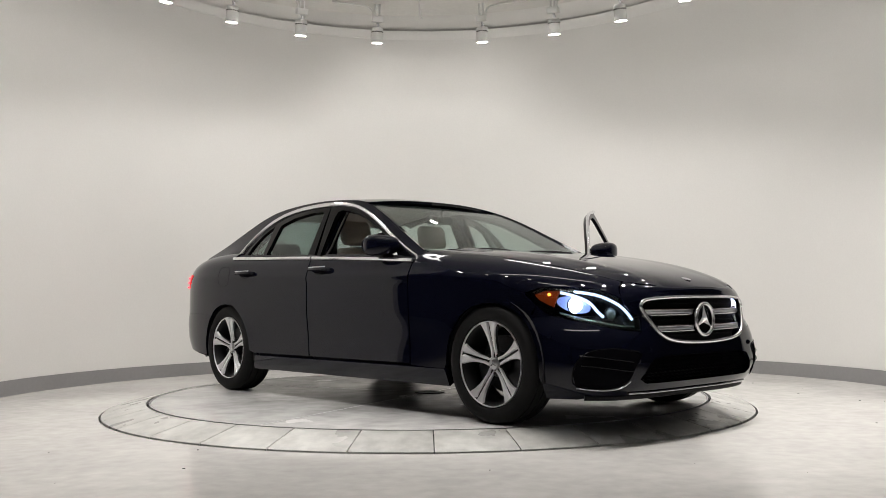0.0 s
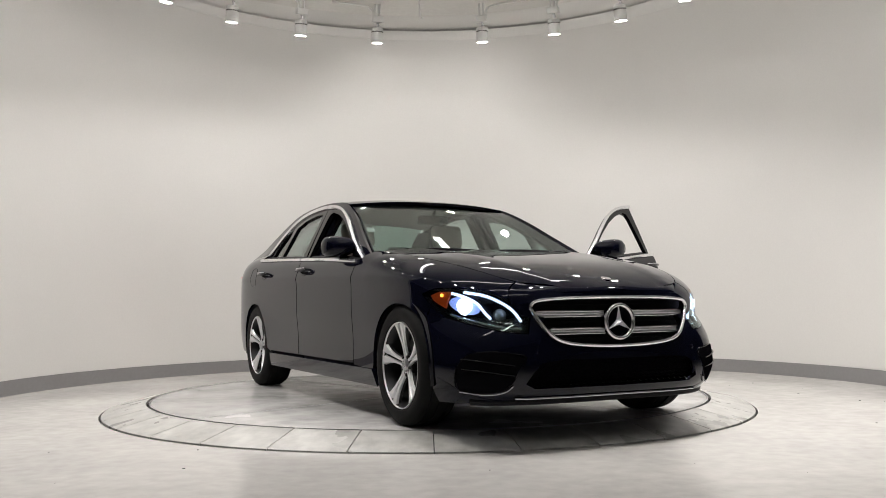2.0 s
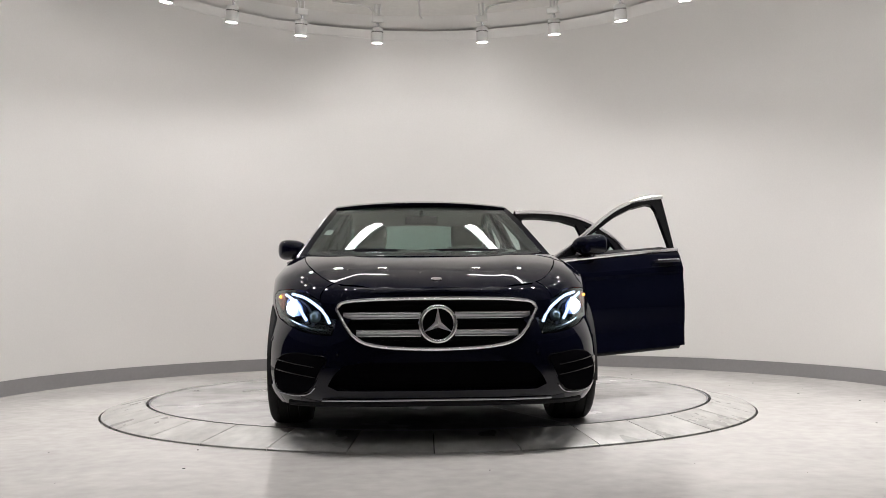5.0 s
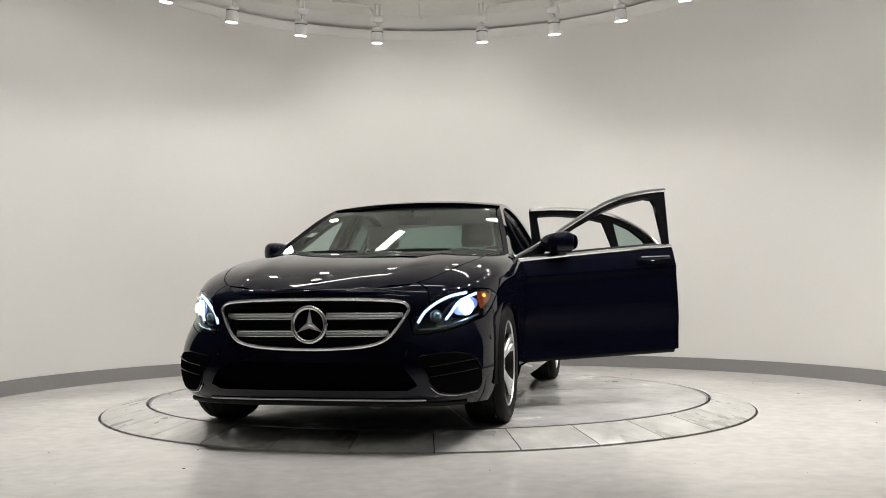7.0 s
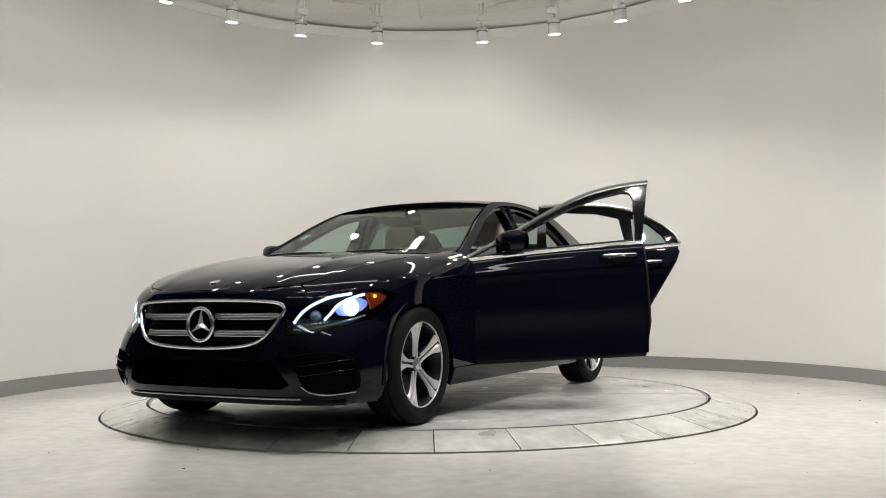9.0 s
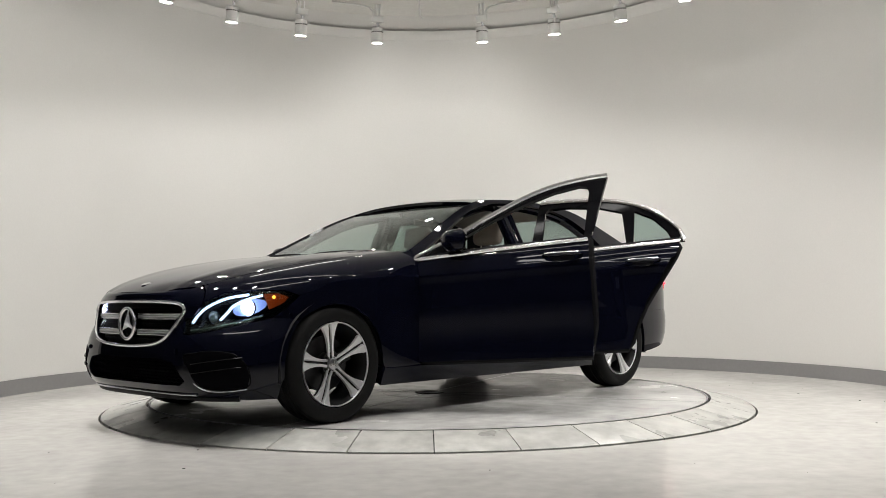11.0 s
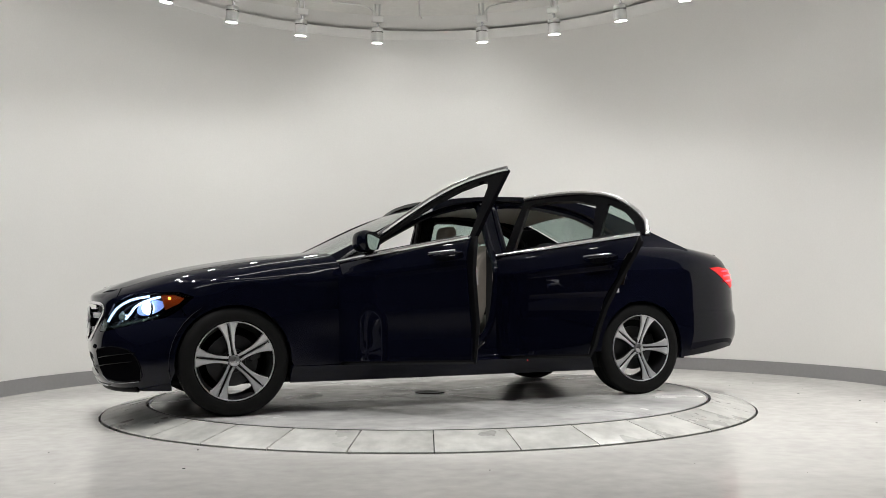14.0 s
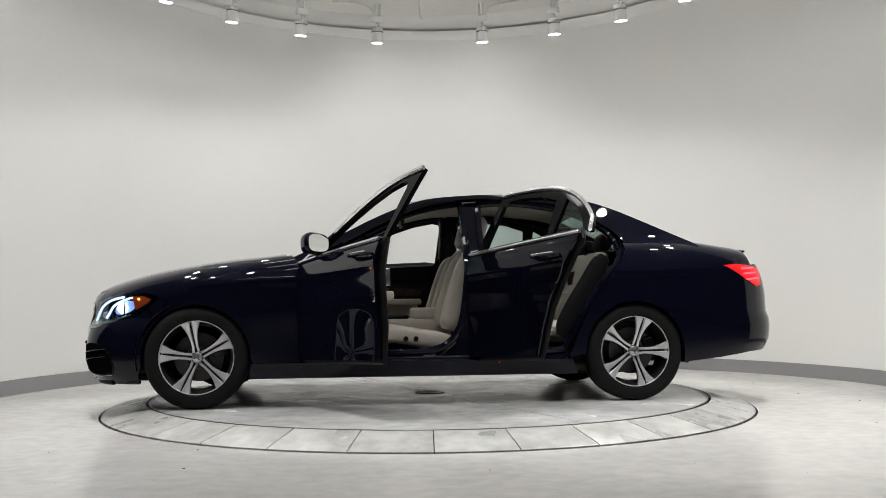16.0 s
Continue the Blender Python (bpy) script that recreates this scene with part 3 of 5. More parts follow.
def build_door(car, front):
    """One left door with all its parts, and its mirror image on the right."""
    if front:
        skin, xr, xf = FRONT_SKIN, -0.312, 0.80
        glass_in = [(0.60, BELT(0.60) + 0.012), (0.50, 1.065), (0.30, 1.168), (0.10, 1.258), (-0.08, 1.318), (-0.24, 1.348), (-0.29, 1.338), (-0.302, 1.30), (-0.276, BELT(-0.27) + 0.012)]
        top = [(0.80, 0.945)] + arc_between(-0.40, 0.80) + [(-0.414, 1.403)]
        frame_out = [(x, BELT(x)) for x in (-0.348, -0.1, 0.2, 0.5)] + top
    else:
        skin, xr, xf = REAR_SKIN, -1.42, -0.325
        glass_in = [(-0.435, BELT(-0.43) + 0.012), (-0.465, 1.33), (-0.49, 1.353), (-0.63, 1.356), (-0.86, 1.333), (-1.02, 1.286), (-1.045, BELT(-1.04) + 0.012)]
        top = [(-0.421, 1.403)] + arc_between(-1.43, -0.43) + [(-1.445, 1.047)]
        frame_out = [(x, BELT(x)) for x in (-1.2, -0.8, -0.352)] + top
    made = []
    # outer skin
    made.append(("door", patch(xz(skin), body, 0.08, 0.025, 0.012, (0, 1, 0)), PAINT, ""))
    # window frame: a broken ring cut at its sill
    lo, hi = glass_in[0], glass_in[-1]
    if front:
        ring = [(hi[0], hi[1] - 0.02), (-0.315, BELT(-0.315))] + top[::-1] + [(0.60, BELT(0.6)), lo] + glass_in[1:]
    else:
        ring = [(lo[0], lo[1] - 0.02), (-0.352, BELT(-0.352))] + top + [(-1.405, 1.046), (-1.36, 1.058)] + [(-1.325, 1.13), (-1.235, 1.222), (-1.11, 1.285), (-1.095, 1.045), (-1.045, BELT(-1.04))] + glass_in[::-1]
    made.append(("window_frame", patch(ring, lambda x, z: cabin(x, z) + Vector((0, 0.004, 0)), 0.06, 0.06, 0.028, (0, 1, 0)), GLOSSBLACK, "gloss black window surround"))
    pane = inset(glass_in, -0.006)
    if not front:
        made.append(("quarter_glass", patch([(-1.10, 1.046), (-1.365, 1.05), (-1.325, 1.135), (-1.23, 1.23), (-1.10, 1.295)], lambda x, z: cabin(x, z) + Vector((0, -0.01, 0)), 0.1, 0.1, 0.004, (0, 1, 0)), TINT, "small tinted quarter glass"))
    # chrome along the arc and the belt
    arc_pts = [Vector(cabin(*p)) + Vector((0, 0.012, 0)) for p in top]
    made.append(("window_trim", tube(arc_pts, [0.0125] * len(arc_pts), 8, flat=1.2), CHROME, "chrome window trim"))
    belt_pts = [body(*at_x(x, BELT(x) - 0.006)) + Vector((0, 0.004, 0.004)) for x in np.linspace(xr + 0.005, xf, 12)]
    made.append(("belt_trim", tube(belt_pts, 0.0125, 8), CHROME, "chrome belt line trim"))
    # inner card and sill pad
    card = inset(skin, 0.06)
    made.append(("door_card", patch(xz(card), lambda u, v: body(u, v) - Vector((0, 0.075 + 0.02 * math.cos(v * 9), 0)), 0.08, 0.05, 0.02, (0, -1, 0)), TRIM, "black door lining"))
    insert = [(0.62, 0.50), (0.62, 0.63), (0.45, 0.66), (-0.12, 0.66), (-0.20, 0.52), (0.1, 0.485)] if front else [(-0.44, 0.50), (-0.44, 0.65), (-0.70, 0.665), (-0.98, 0.66), (-0.92, 0.50)]
    made.append(("card_insert", patch(xz(insert), lambda u, v: body(u, v) - Vector((0, 0.122, 0)), 0.1, 0.05, 0.008, (0, -1, 0)), LEATHER, "beige leather door panel"))
    wood = [(x, 0.80 + 0.02 * math.sin(3 * x)) for x in np.linspace(xf - 0.10, xr + 0.14, 7)] + [(x, 0.735) for x in np.linspace(xr + 0.17, xf - 0.12, 7)]
    made.append(("wood_trim", patch(xz(wood), lambda u, v: body(u, v) - Vector((0, 0.118, 0)), 0.1, 0.05, 0.006, (0, -1, 0)), WOOD, "dark glossy wood strip"))
    cap = [(x, BELT(x) - 0.012) for x in np.linspace(xr + 0.05, xf - 0.06, 6)] + [(x, BELT(x) - 0.12) for x in np.linspace(xf - 0.06, xr + 0.08, 6)]
    made.append(("door_top_pad", patch(xz(cap), lambda u, v: body(u, v) - Vector((0, 0.10, 0)), 0.2, 0.05, 0.05, (0, -1, 0)), TRIM, "black upper door lining"))
    x_arm = (0.55, -0.15) if front else (-0.45, -0.98)
    bm = bmesh.new()
    add_box(bm, min(x_arm), max(x_arm), 0.70, 0.82, 0.66, 0.71, 0.015)
    made.append(("armrest", bm, LEATHER, ""))
    rim = tube([body(*at_x(*p)) - Vector((0, 0.050, 0)) for p in inset(skin, 0.016)], 0.022, 8, True, 1.9)
    made.append(("door_seal", rim, TRIM, "black rubber door seal"))
    lx, lz = (-0.298, 0.78) if front else (-1.215, 0.74)
    bm = bmesh.new()
    add_box(bm, lx - 0.006, lx + 0.02, 0.815, 0.865, lz - 0.05, lz + 0.05, 0.004)
    made.append(("door_latch", bm, SATIN, "steel door latch"))
    pull = tube([(x_arm[0] - 0.12, 0.80, 0.76), (x_arm[0] - 0.14, 0.765, 0.79), (x_arm[0] - 0.24, 0.765, 0.80), (x_arm[0] - 0.26, 0.80, 0.77)], 0.010, 8)
    made.append(("inner_handle", pull, CHROME, "chrome inner pull"))
    hx = -0.155 if front else -1.158
    grip = [body(*at_x(hx + dx, 0.917)) + Vector((0, dy, 0)) for dx, dy in ((0.115, 0.004), (0.10, 0.030), (0.05, 0.040), (0.0, 0.042), (-0.05, 0.040), (-0.10, 0.030), (-0.115, 0.004))]
    made.append(("handle", tube(grip, [0.010, 0.013, 0.014, 0.014, 0.014, 0.013, 0.010], 10, flat=0.8), PAINT, "body-coloured pull handle"))
    made.append(("handle_trim", tube([p + Vector((0, 0.004, 0.012)) for p in grip[1:-1]], 0.005, 6), CHROME, "chrome strip on the handle"))
    # no hollow here: a black oval on the skin gives the recess its shade
    cup = [(hx + 0.075 * math.cos(a), 0.905 + 0.030 * math.sin(a)) for a in np.linspace(0, 2 * math.pi, 20)[:-1]]
    made.append(("handle_recess_shade", patch(xz(cup), lambda u, v: body(u, v) + Vector((0, 0.0025, 0)), 0.2, 0.2, 0.004, (0, 1, 0)), GLOSSBLACK, "flat dark plate for the shade behind the handle"))
    hinge, turn, lean = ((0.79, 0.87, 0.6), 63.7, 2.5) if front else ((-0.36, 0.885, 0.6), 62.0, 2.9)
    if front:
        made += mirror_parts()
    for left in (True, False):
        door = None
        for name, bm, mat, label in made:
            b = bm.copy() if left else mirrored(bm)
            if door is None:
                door = part("front_door" if front else "rear_door", b, mat, car, "dark blue door standing wide open" if left else "dark blue closed door")
                if left:
                    door.matrix_basis = door_pose(hinge, turn, lean)
            else:
                part(name, b, mat, door, label)
        if not left:
            g = patch(pane, lambda x, z: cabin(x, z) + Vector((0, -0.012, 0)), 0.1, 0.1, 0.004, (0, 1, 0))
            if not front:
                part("window_pane", mirrored(g), TINT, door, "tinted side window")
            g.free()
    for _, bm, _, _ in made:
        bm.free()


def mirror_parts():
    """The outside mirror on the front door: shell, glass, foot."""
    bm = bmesh.new()
    bmesh.ops.create_uvsphere(bm, u_segments=24, v_segments=16, radius=1.0)
    for v in bm.verts:
        x, y, z = v.co
        s = lambda a, p: math.copysign(abs(a) ** p, a)
        x, y, z = s(x, 0.75), s(y, 0.7), s(z, 0.7)
        v.co = Vector((0.485 + (0.115 if x > 0 else 0.045) * x - 0.032 * y, 0.905 + 0.096 * y, 1.048 + (0.068 + 0.008 * y) * z))
    glass = bmesh.new()
    bmesh.ops.create_circle(glass, cap_ends=True, segments=28, radius=1.0)
    for v in glass.verts:
        a, b = v.co.x, v.co.y
        s = lambda q, p: math.copysign(abs(q) ** p, q)
        v.co = Vector((0.4365 - 0.032 * a, 0.905 + 0.084 * s(a, 0.7), 1.048 + 0.056 * s(b, 0.7)))
    bmesh.ops.recalc_face_normals(glass, faces=glass.faces)
    if glass.faces[:][0].normal.x > 0:
        bmesh.ops.reverse_faces(glass, faces=glass.faces)
    foot = tube([(0.55, 0.83, 0.968), (0.53, 0.86, 0.978), (0.50, 0.89, 0.99)], [0.035, 0.028, 0.03], 10, flat=0.5)
    tri = patch([(0.80, 0.947), (0.60, BELT(0.6)), (0.60, 1.045), (0.66, 1.012)], lambda x, z: cabin(x, z) + Vector((0, 0.008, 0)), 0.1, 0.1, 0.02, (0, 1, 0))
    blink = tube([(0.596, 0.867, 1.036), (0.590, 0.907, 1.038), (0.570, 0.947, 1.038), (0.525, 0.985, 1.036)], 0.006, 6)
    return [("wing_mirror", bm, PAINT, "dark blue wing mirror shell"), ("mirror_glass", glass, MIRROR, "mirror glass"), ("mirror_foot", foot, GLOSSBLACK, ""), ("mirror_triangle", tri, GLOSSBLACK, ""), ("turn_signal", blink, SATIN, "slim indicator strip")]


MIRROR = material("mirror_silver", (0.85, 0.86, 0.86), 0.02, metal=1.0)


def build_wheel(car, x, y, spin):
    """Tyre, alloy rim with five double spokes, brake disc, hub."""
    side = 1 if y > 0 else -1
    # profile towards +z = outwards
    tyre = lathe([(0.233, 0.075), (0.250, 0.108), (0.284, 0.116), (0.306, 0.111), (0.322, 0.100), (0.3335, 0.085), (0.3345, 0.062), (0.328, 0.060), (0.328, 0.054), (0.336, 0.052), (0.3365, 0.010), (0.329, 0.008), (0.329, -0.002), (0.3365, -0.004), (0.336, -0.052), (0.328, -0.054), (0.328, -0.060), (0.3345, -0.062), (0.333, -0.085), (0.315, -0.112), (0.27, -0.120), (0.233, -0.1)], 72, True)
    m = Matrix.Translation((x, y, 0.3345)) @ Matrix.Rotation(radians(-90 * side), 4, "X") @ Matrix.Rotation(radians(spin), 4, "Z")
    wheel = part("wheel", tyre, RUBBER, car, "black tyre on a two-tone five-spoke alloy rim")
    wheel.matrix_basis = m
    part("rim", lathe([(0.251, 0.100), (0.249, 0.1045), (0.2455, 0.104), (0.2425, 0.098), (0.2435, 0.075), (0.249, 0.085)], 72, True), ALLOY, wheel, "polished alloy rim lip")
    part("rim_barrel", lathe([(0.2423, 0.097), (0.236, 0.085), (0.2265, 0.06), (0.2145, 0.0), (0.2235, -0.09), (0.243, -0.1)], 64), ALLOYDARK, wheel, "dark inner barrel")
    for k in range(5):
        a = radians(72 * k + 90)
        rot = Matrix.Rotation(a, 4, "Z")
        dark = bmesh.new()
        # each spoke: two bright ridges with a dark groove, flaring towards the rim
        def ridge(sign):
            b = bmesh.new()
            rows = []
            for r, groove, reach, z in ((0.036, 0.006, 0.034, 0.062), (0.055, 0.006, 0.026, 0.065), (0.075, 0.0055, 0.0225, 0.068), (0.12, 0.0058, 0.025, 0.076), (0.16, 0.0065, 0.033, 0.084), (0.190, 0.0065, 0.043, 0.090), (0.215, 0.0055, 0.055, 0.094), (0.232, 0.0030, 0.067, 0.097), (0.2435, 0.0012, 0.080, 0.0985)):
                c, wid = (reach + groove) / 2 * sign, (reach - groove) / 1.8
                rows.append([b.verts.new(rot @ Vector((r, c - wid * 0.9, z - 0.012))), b.verts.new(rot @ Vector((r, c - wid * 0.62, z))), b.verts.new(rot @ Vector((r, c + wid * 0.62, z))), b.verts.new(rot @ Vector((r, c + wid * 0.9, z - 0.012)))])
            for p, q in zip(rows, rows[1:]):
                for i in range(3):
                    b.faces.new((p[i], p[i + 1], q[i + 1], q[i]))
            bmesh.ops.recalc_face_normals(b, faces=b.faces)
            if sum(f.normal.z for f in b.faces) < 0:
                bmesh.ops.reverse_faces(b, faces=b.faces)
            thicken(b, 0.012)
            return b
        rows = []
        for r, wid, z in ((0.040, 0.034, 0.056), (0.075, 0.025, 0.060), (0.12, 0.027, 0.068), (0.17, 0.037, 0.078), (0.210, 0.053, 0.085), (0.2425, 0.078, 0.090)):
            rows.append([dark.verts.new(rot @ Vector((r, -wid, z - 0.02))), dark.verts.new(rot @ Vector((r, -wid * 0.8, z - 0.002))), dark.verts.new(rot @ Vector((r, 0, z - 0.008))), dark.verts.new(rot @ Vector((r, wid * 0.8, z - 0.002))), dark.verts.new(rot @ Vector((r, wid, z - 0.02)))])
        for p, q in zip(rows, rows[1:]):
            for i in range(4):
                dark.faces.new((p[i], p[i + 1], q[i + 1], q[i]))
        bmesh.ops.recalc_face_normals(dark, faces=dark.faces)
        if sum(f.normal.z for f in dark.faces) < 0:
            bmesh.ops.reverse_faces(dark, faces=dark.faces)
        thicken(dark, 0.02)
        part("spoke_back", dark, ALLOYDARK, wheel)
        part("spoke", merge(ridge(1), ridge(-1)), ALLOY, wheel, "machined double spoke")
        bolt = lathe([(0, 0.071), (0.009, 0.071), (0.010, 0.066), (0.010, 0.05)], 8)
        bmesh.ops.transform(bolt, matrix=Matrix.Rotation(a + radians(36), 4, "Z") @ Matrix.Translation((0.056, 0, 0)), verts=bolt.verts)
        part("wheel_bolt", bolt, ALLOYDARK, wheel)
    part("hub", lathe([(0, 0.058), (0.072, 0.058), (0.078, 0.045), (0.07, 0.0)], 36), ALLOYDARK, wheel)
    part("hub_cap", lathe([(0, 0.077), (0.030, 0.077), (0.034, 0.074), (0.036, 0.066), (0.036, 0.05)], 32), SATIN, wheel, "satin hub cap with a plain emblem")
    em = bmesh.new()
    for k in range(3):
        add_box(em, -0.003, 0.003, 0, 0.024, 0.0765, 0.079, m=Matrix.Rotation(radians(120 * k), 4, "Z"))
    part("emblem", em, CHROME, wheel)
    part("brake_disc", lathe([(0, -0.005), (0.165, -0.005), (0.165, -0.035), (0, -0.035)], 48), IRON, wheel, "steel brake disc")
    bm = bmesh.new()
    add_box(bm, -0.05, 0.05, 0.10, 0.185, -0.055, 0.02, 0.012, Matrix.Rotation(radians(110 - spin), 4, "Z"))
    part("brake_caliper", bm, ALLOYDARK, wheel)
    for piece in wheel.children:
        piece.data.transform(Matrix.Diagonal((0.962, 0.962, 1, 1)))

# ---- the car ----
def hood_edge(x):
    return HOOD_Y(x)


STAR = material("bright_star", (0.88, 0.88, 0.90), 0.3, metal=0.6)
HOOD_Y = curve([(0.80, 0.765), (1.30, 0.745), (1.70, 0.690), (1.95, 0.615), (2.06, 0.560), (2.12, 0.512), (2.15, 0.48)])
HEADLAMP = [(-0.535, 0.525), (-0.60, 0.528), (-0.68, 0.543), (-0.76, 0.572), (-0.82, 0.605), (-0.852, 0.66), (-0.868, 0.725), (-0.84, 0.750), (-0.75, 0.752), (-0.67, 0.740), (-0.60, 0.695), (-0.56, 0.62)]
GRILLE_TOP = [(0.0, 0.702), (0.25, 0.700), (0.42, 0.692), (0.482, 0.680), (0.503, 0.656)]
GRILLE_LOW = [(0.495, 0.630), (0.455, 0.560), (0.40, 0.500), (0.32, 0.470), (0.18, 0.455), (0.0, 0.450)]


def lamp_uv(points):
    return [at_y(abs(y), z) for y, z in points]


def build_body(car):
    # front wing
    wing = [(0.795, 0.302), (0.795, 0.6), (0.793, 0.80), (0.81, 0.942), (0.86, 0.975)]
    top = [on_top(x, hood_edge(x)) for x in (0.86, 1.05, 1.3, 1.5, 1.7, 1.85, 1.95, 2.04, 2.10)]
    lampback = [at_y(y, z) for y, z in ((0.594, 0.70), (0.667, 0.746), (0.75, 0.758), (0.842, 0.756), (0.874, 0.727), (0.858, 0.66))]
    arch = wheel_arc(1.47, 60, 180)
    outline = xz(wing[:-1]) + top + lampback + [at_x(1.74, 0.60)] + xz(arch) + xz([(1.10, 0.29)])
    wing_bm = patch(outline, body, 0.05, 0.04, 0.02, (0, 1, 0))
    both("front_wing", wing_bm, PAINT, car)
    # hood
    ys = np.linspace(-1, 1, 25)
    lead = [(2.255 - 0.137 * abs(k) ** 2.8, 0.505 * k) for k in ys]
    side_l = [(x, hood_edge(x) - 0.004) for x in (2.06, 1.98, 1.9, 1.7, 1.5, 1.3, 1.05, 0.90)]
    back = [(0.90 + 0.06 * (1 - k * k), 0.755 * k) for k in np.linspace(1, -1, 13)]
    hood_out = lead + side_l + back[1:-1] + [(x, -y) for x, y in side_l[::-1]]
    crease = lambda x, y: deck(x, y) + Vector((0, 0, 0.006 * math.exp(-((abs(y) - 0.40 - 0.10 * (2.2 - x)) / 0.05) ** 2)))
    part("hood", patch(hood_out, crease, 0.06, 0.05, 0.015, (0, 0, 1)), PAINT, car)
    badge = lathe([(0, 0.006), (0.018, 0.005), (0.027, 0.003), (0.028, 0.0), (0, 0.0)], 24)
    bp = deck(2.16, 0.0)
    bmesh.ops.transform(badge, matrix=Matrix.Translation(bp) @ Matrix.Rotation(radians(18), 4, "Y"), verts=badge.verts)
    part("hood_badge", badge, CHROME, car, "small round chrome badge")
    # fuel flap joint on the right quarter
    flap = [(-1.50 + 0.085 * math.copysign(abs(math.cos(a)) ** 0.6, math.cos(a)), 0.90 + 0.075 * math.copysign(abs(math.sin(a)) ** 0.6, math.sin(a))) for a in np.linspace(0, 2 * math.pi, 33)[:-1]]
    part("fuel_flap_joint", tube([Vector((p.x, -p.y - 0.0005, p.z)) for p in (body(*at_x(*q)) for q in flap)], 0.0012, 6, True), SEAM, car, "fine joint of the fuel flap")
    # rear quarter
    qarch = wheel_arc(-1.47, 0, 180)
    q = [(-1.012, 0.302)] + [(-1.03, 0.36), (-1.075, 0.48), (-1.14, 0.61), (-1.25, 0.77), (-1.36, 0.93), (-1.40, 1.0), (-1.42, 1.045)]
    qtop = [on_top(x, y) for x, y in ((-1.42, 0.80), (-1.7, 0.76), (-1.95, 0.70), (-2.2, 0.66), (-2.40, 0.60))]
    qback = xz([(-2.42, 0.93), (-2.42, 0.80), (-2.42, 0.601), (-1.80, 0.6008)])
    quarter = patch(xz(q) + qtop + qback + xz(qarch[::-1]), body, 0.05, 0.04, 0.02, (0, 1, 0))
    both("rear_quarter", quarter, PAINT, car)
    # boot lid
    lid = [(-1.93, 0.705 * k) for k in np.linspace(-1, 1, 13)] + [(-2.2, 0.66), (-2.40, 0.60)] + [(-2.47 - 0.02 * (1 - k * k), 0.56 * k) for k in np.linspace(1, -1, 11)] + [(-2.40, -0.60), (-2.2, -0.66)]
    boot = part("boot_lid", patch(lid, lambda x, y: deck(x, y), 0.06, 0.06, 0.02, (0, 0, 1)), PAINT, car)
    lip = tube([deck(-2.465 - 0.025 * (1 - k * k), 0.56 * k) + Vector((0, 0, 0.008)) for k in np.linspace(-1, 1, 13)], 0.012, 8, flat=0.6)
    part("spoiler", lip, PAINT, boot)
    # tail panel and rear bumper
    half = [at_y(0.0, 0.32, True), at_y(0.5, 0.32, True), at_y(0.75, 0.315, True)] + xz([(-2.2, 0.295), (-1.82, 0.258)]) + xz(wheel_arc(-1.47, 180, 130)) + xz([(-1.80, 0.6), (-2.421, 0.6), (-2.421, 0.80), (-2.421, 0.93)]) + [at_y(0.4, 0.94, True), at_y(0.0, 0.94, True)]
    rear = patch(half, body, 0.05, 0.05, 0.02, (-1, 0.4, 0))
    both("rear_bumper", rear, PAINT, car)
    red = xz([(-2.14, 0.925), (-2.25, 0.935), (-2.45, 0.915)]) + [at_y(0.64, 0.90, True), at_y(0.68, 0.79, True)] + xz([(-2.43, 0.775), (-2.30, 0.845), (-2.20, 0.90)])
    a, b = both("tail_light", patch(red, lambda u, v: body(u, v) + (body(u, v) - Vector((-1.6, 0, v))).normalized() * 0.006, 0.04, 0.03, 0.03, (0, 1, 0)), RED, car, "lit red tail light")
    for ob, s in ((a, 1), (b, -1)):
        for z0 in (0.825, 0.865, 0.90):
            pts = [body(*at_x(-2.28 - 0.025 * k - (0.92 - z0) * 0.5, z0 + 0.002 * k)) + Vector((-0.006, 0.012, 0)) for k in range(6)]
            part("light_bar", tube([(p.x, p.y * s, p.z) for p in pts], 0.007, 6), REDGLOW, ob)
    # sill
    sill = [(1.112, 0.292), (1.125, 0.19), (-1.07, 0.19), (-1.02, 0.292)]
    both("sill", patch(xz(sill), lambda u, v: body(u, v) + Vector((0, 0.012 - (0.29 - v) * 0.2, 0)), 0.1, 0.02, 0.10, (0, 1, 0)), PAINT, car, "dark blue sill panel")
    # front bumper round the grille and the lower intake
    intake = [(0.0, 0.385), (0.35, 0.388), (0.47, 0.372), (0.52, 0.32), (0.55, 0.27), (0.50, 0.245), (0.0, 0.242)]
    out = [at_y(0.0, 0.195), at_y(0.3, 0.195), at_y(0.55, 0.19), at_y(0.72, 0.18)] + xz([(1.98, 0.165), (1.83, 0.165)]) + xz(wheel_arc(1.47, -8, 60)) + [at_x(1.76, 0.61)]
    out += [at_y(y, z) for y, z in ((0.858, 0.655), (0.825, 0.60), (0.762, 0.566), (0.682, 0.537), (0.60, 0.522), (0.528, 0.518), (0.554, 0.62), (0.590, 0.70))] + [on_top(2.105, 0.512)]
    out += [at_y(0.44, 0.744), at_y(0.2, 0.744), at_y(0.0, 0.744)]
    out += [at_y(y, z) for y, z in GRILLE_TOP] + [at_y(y, z) for y, z in GRILLE_LOW] + [at_y(y, z) for y, z in intake]
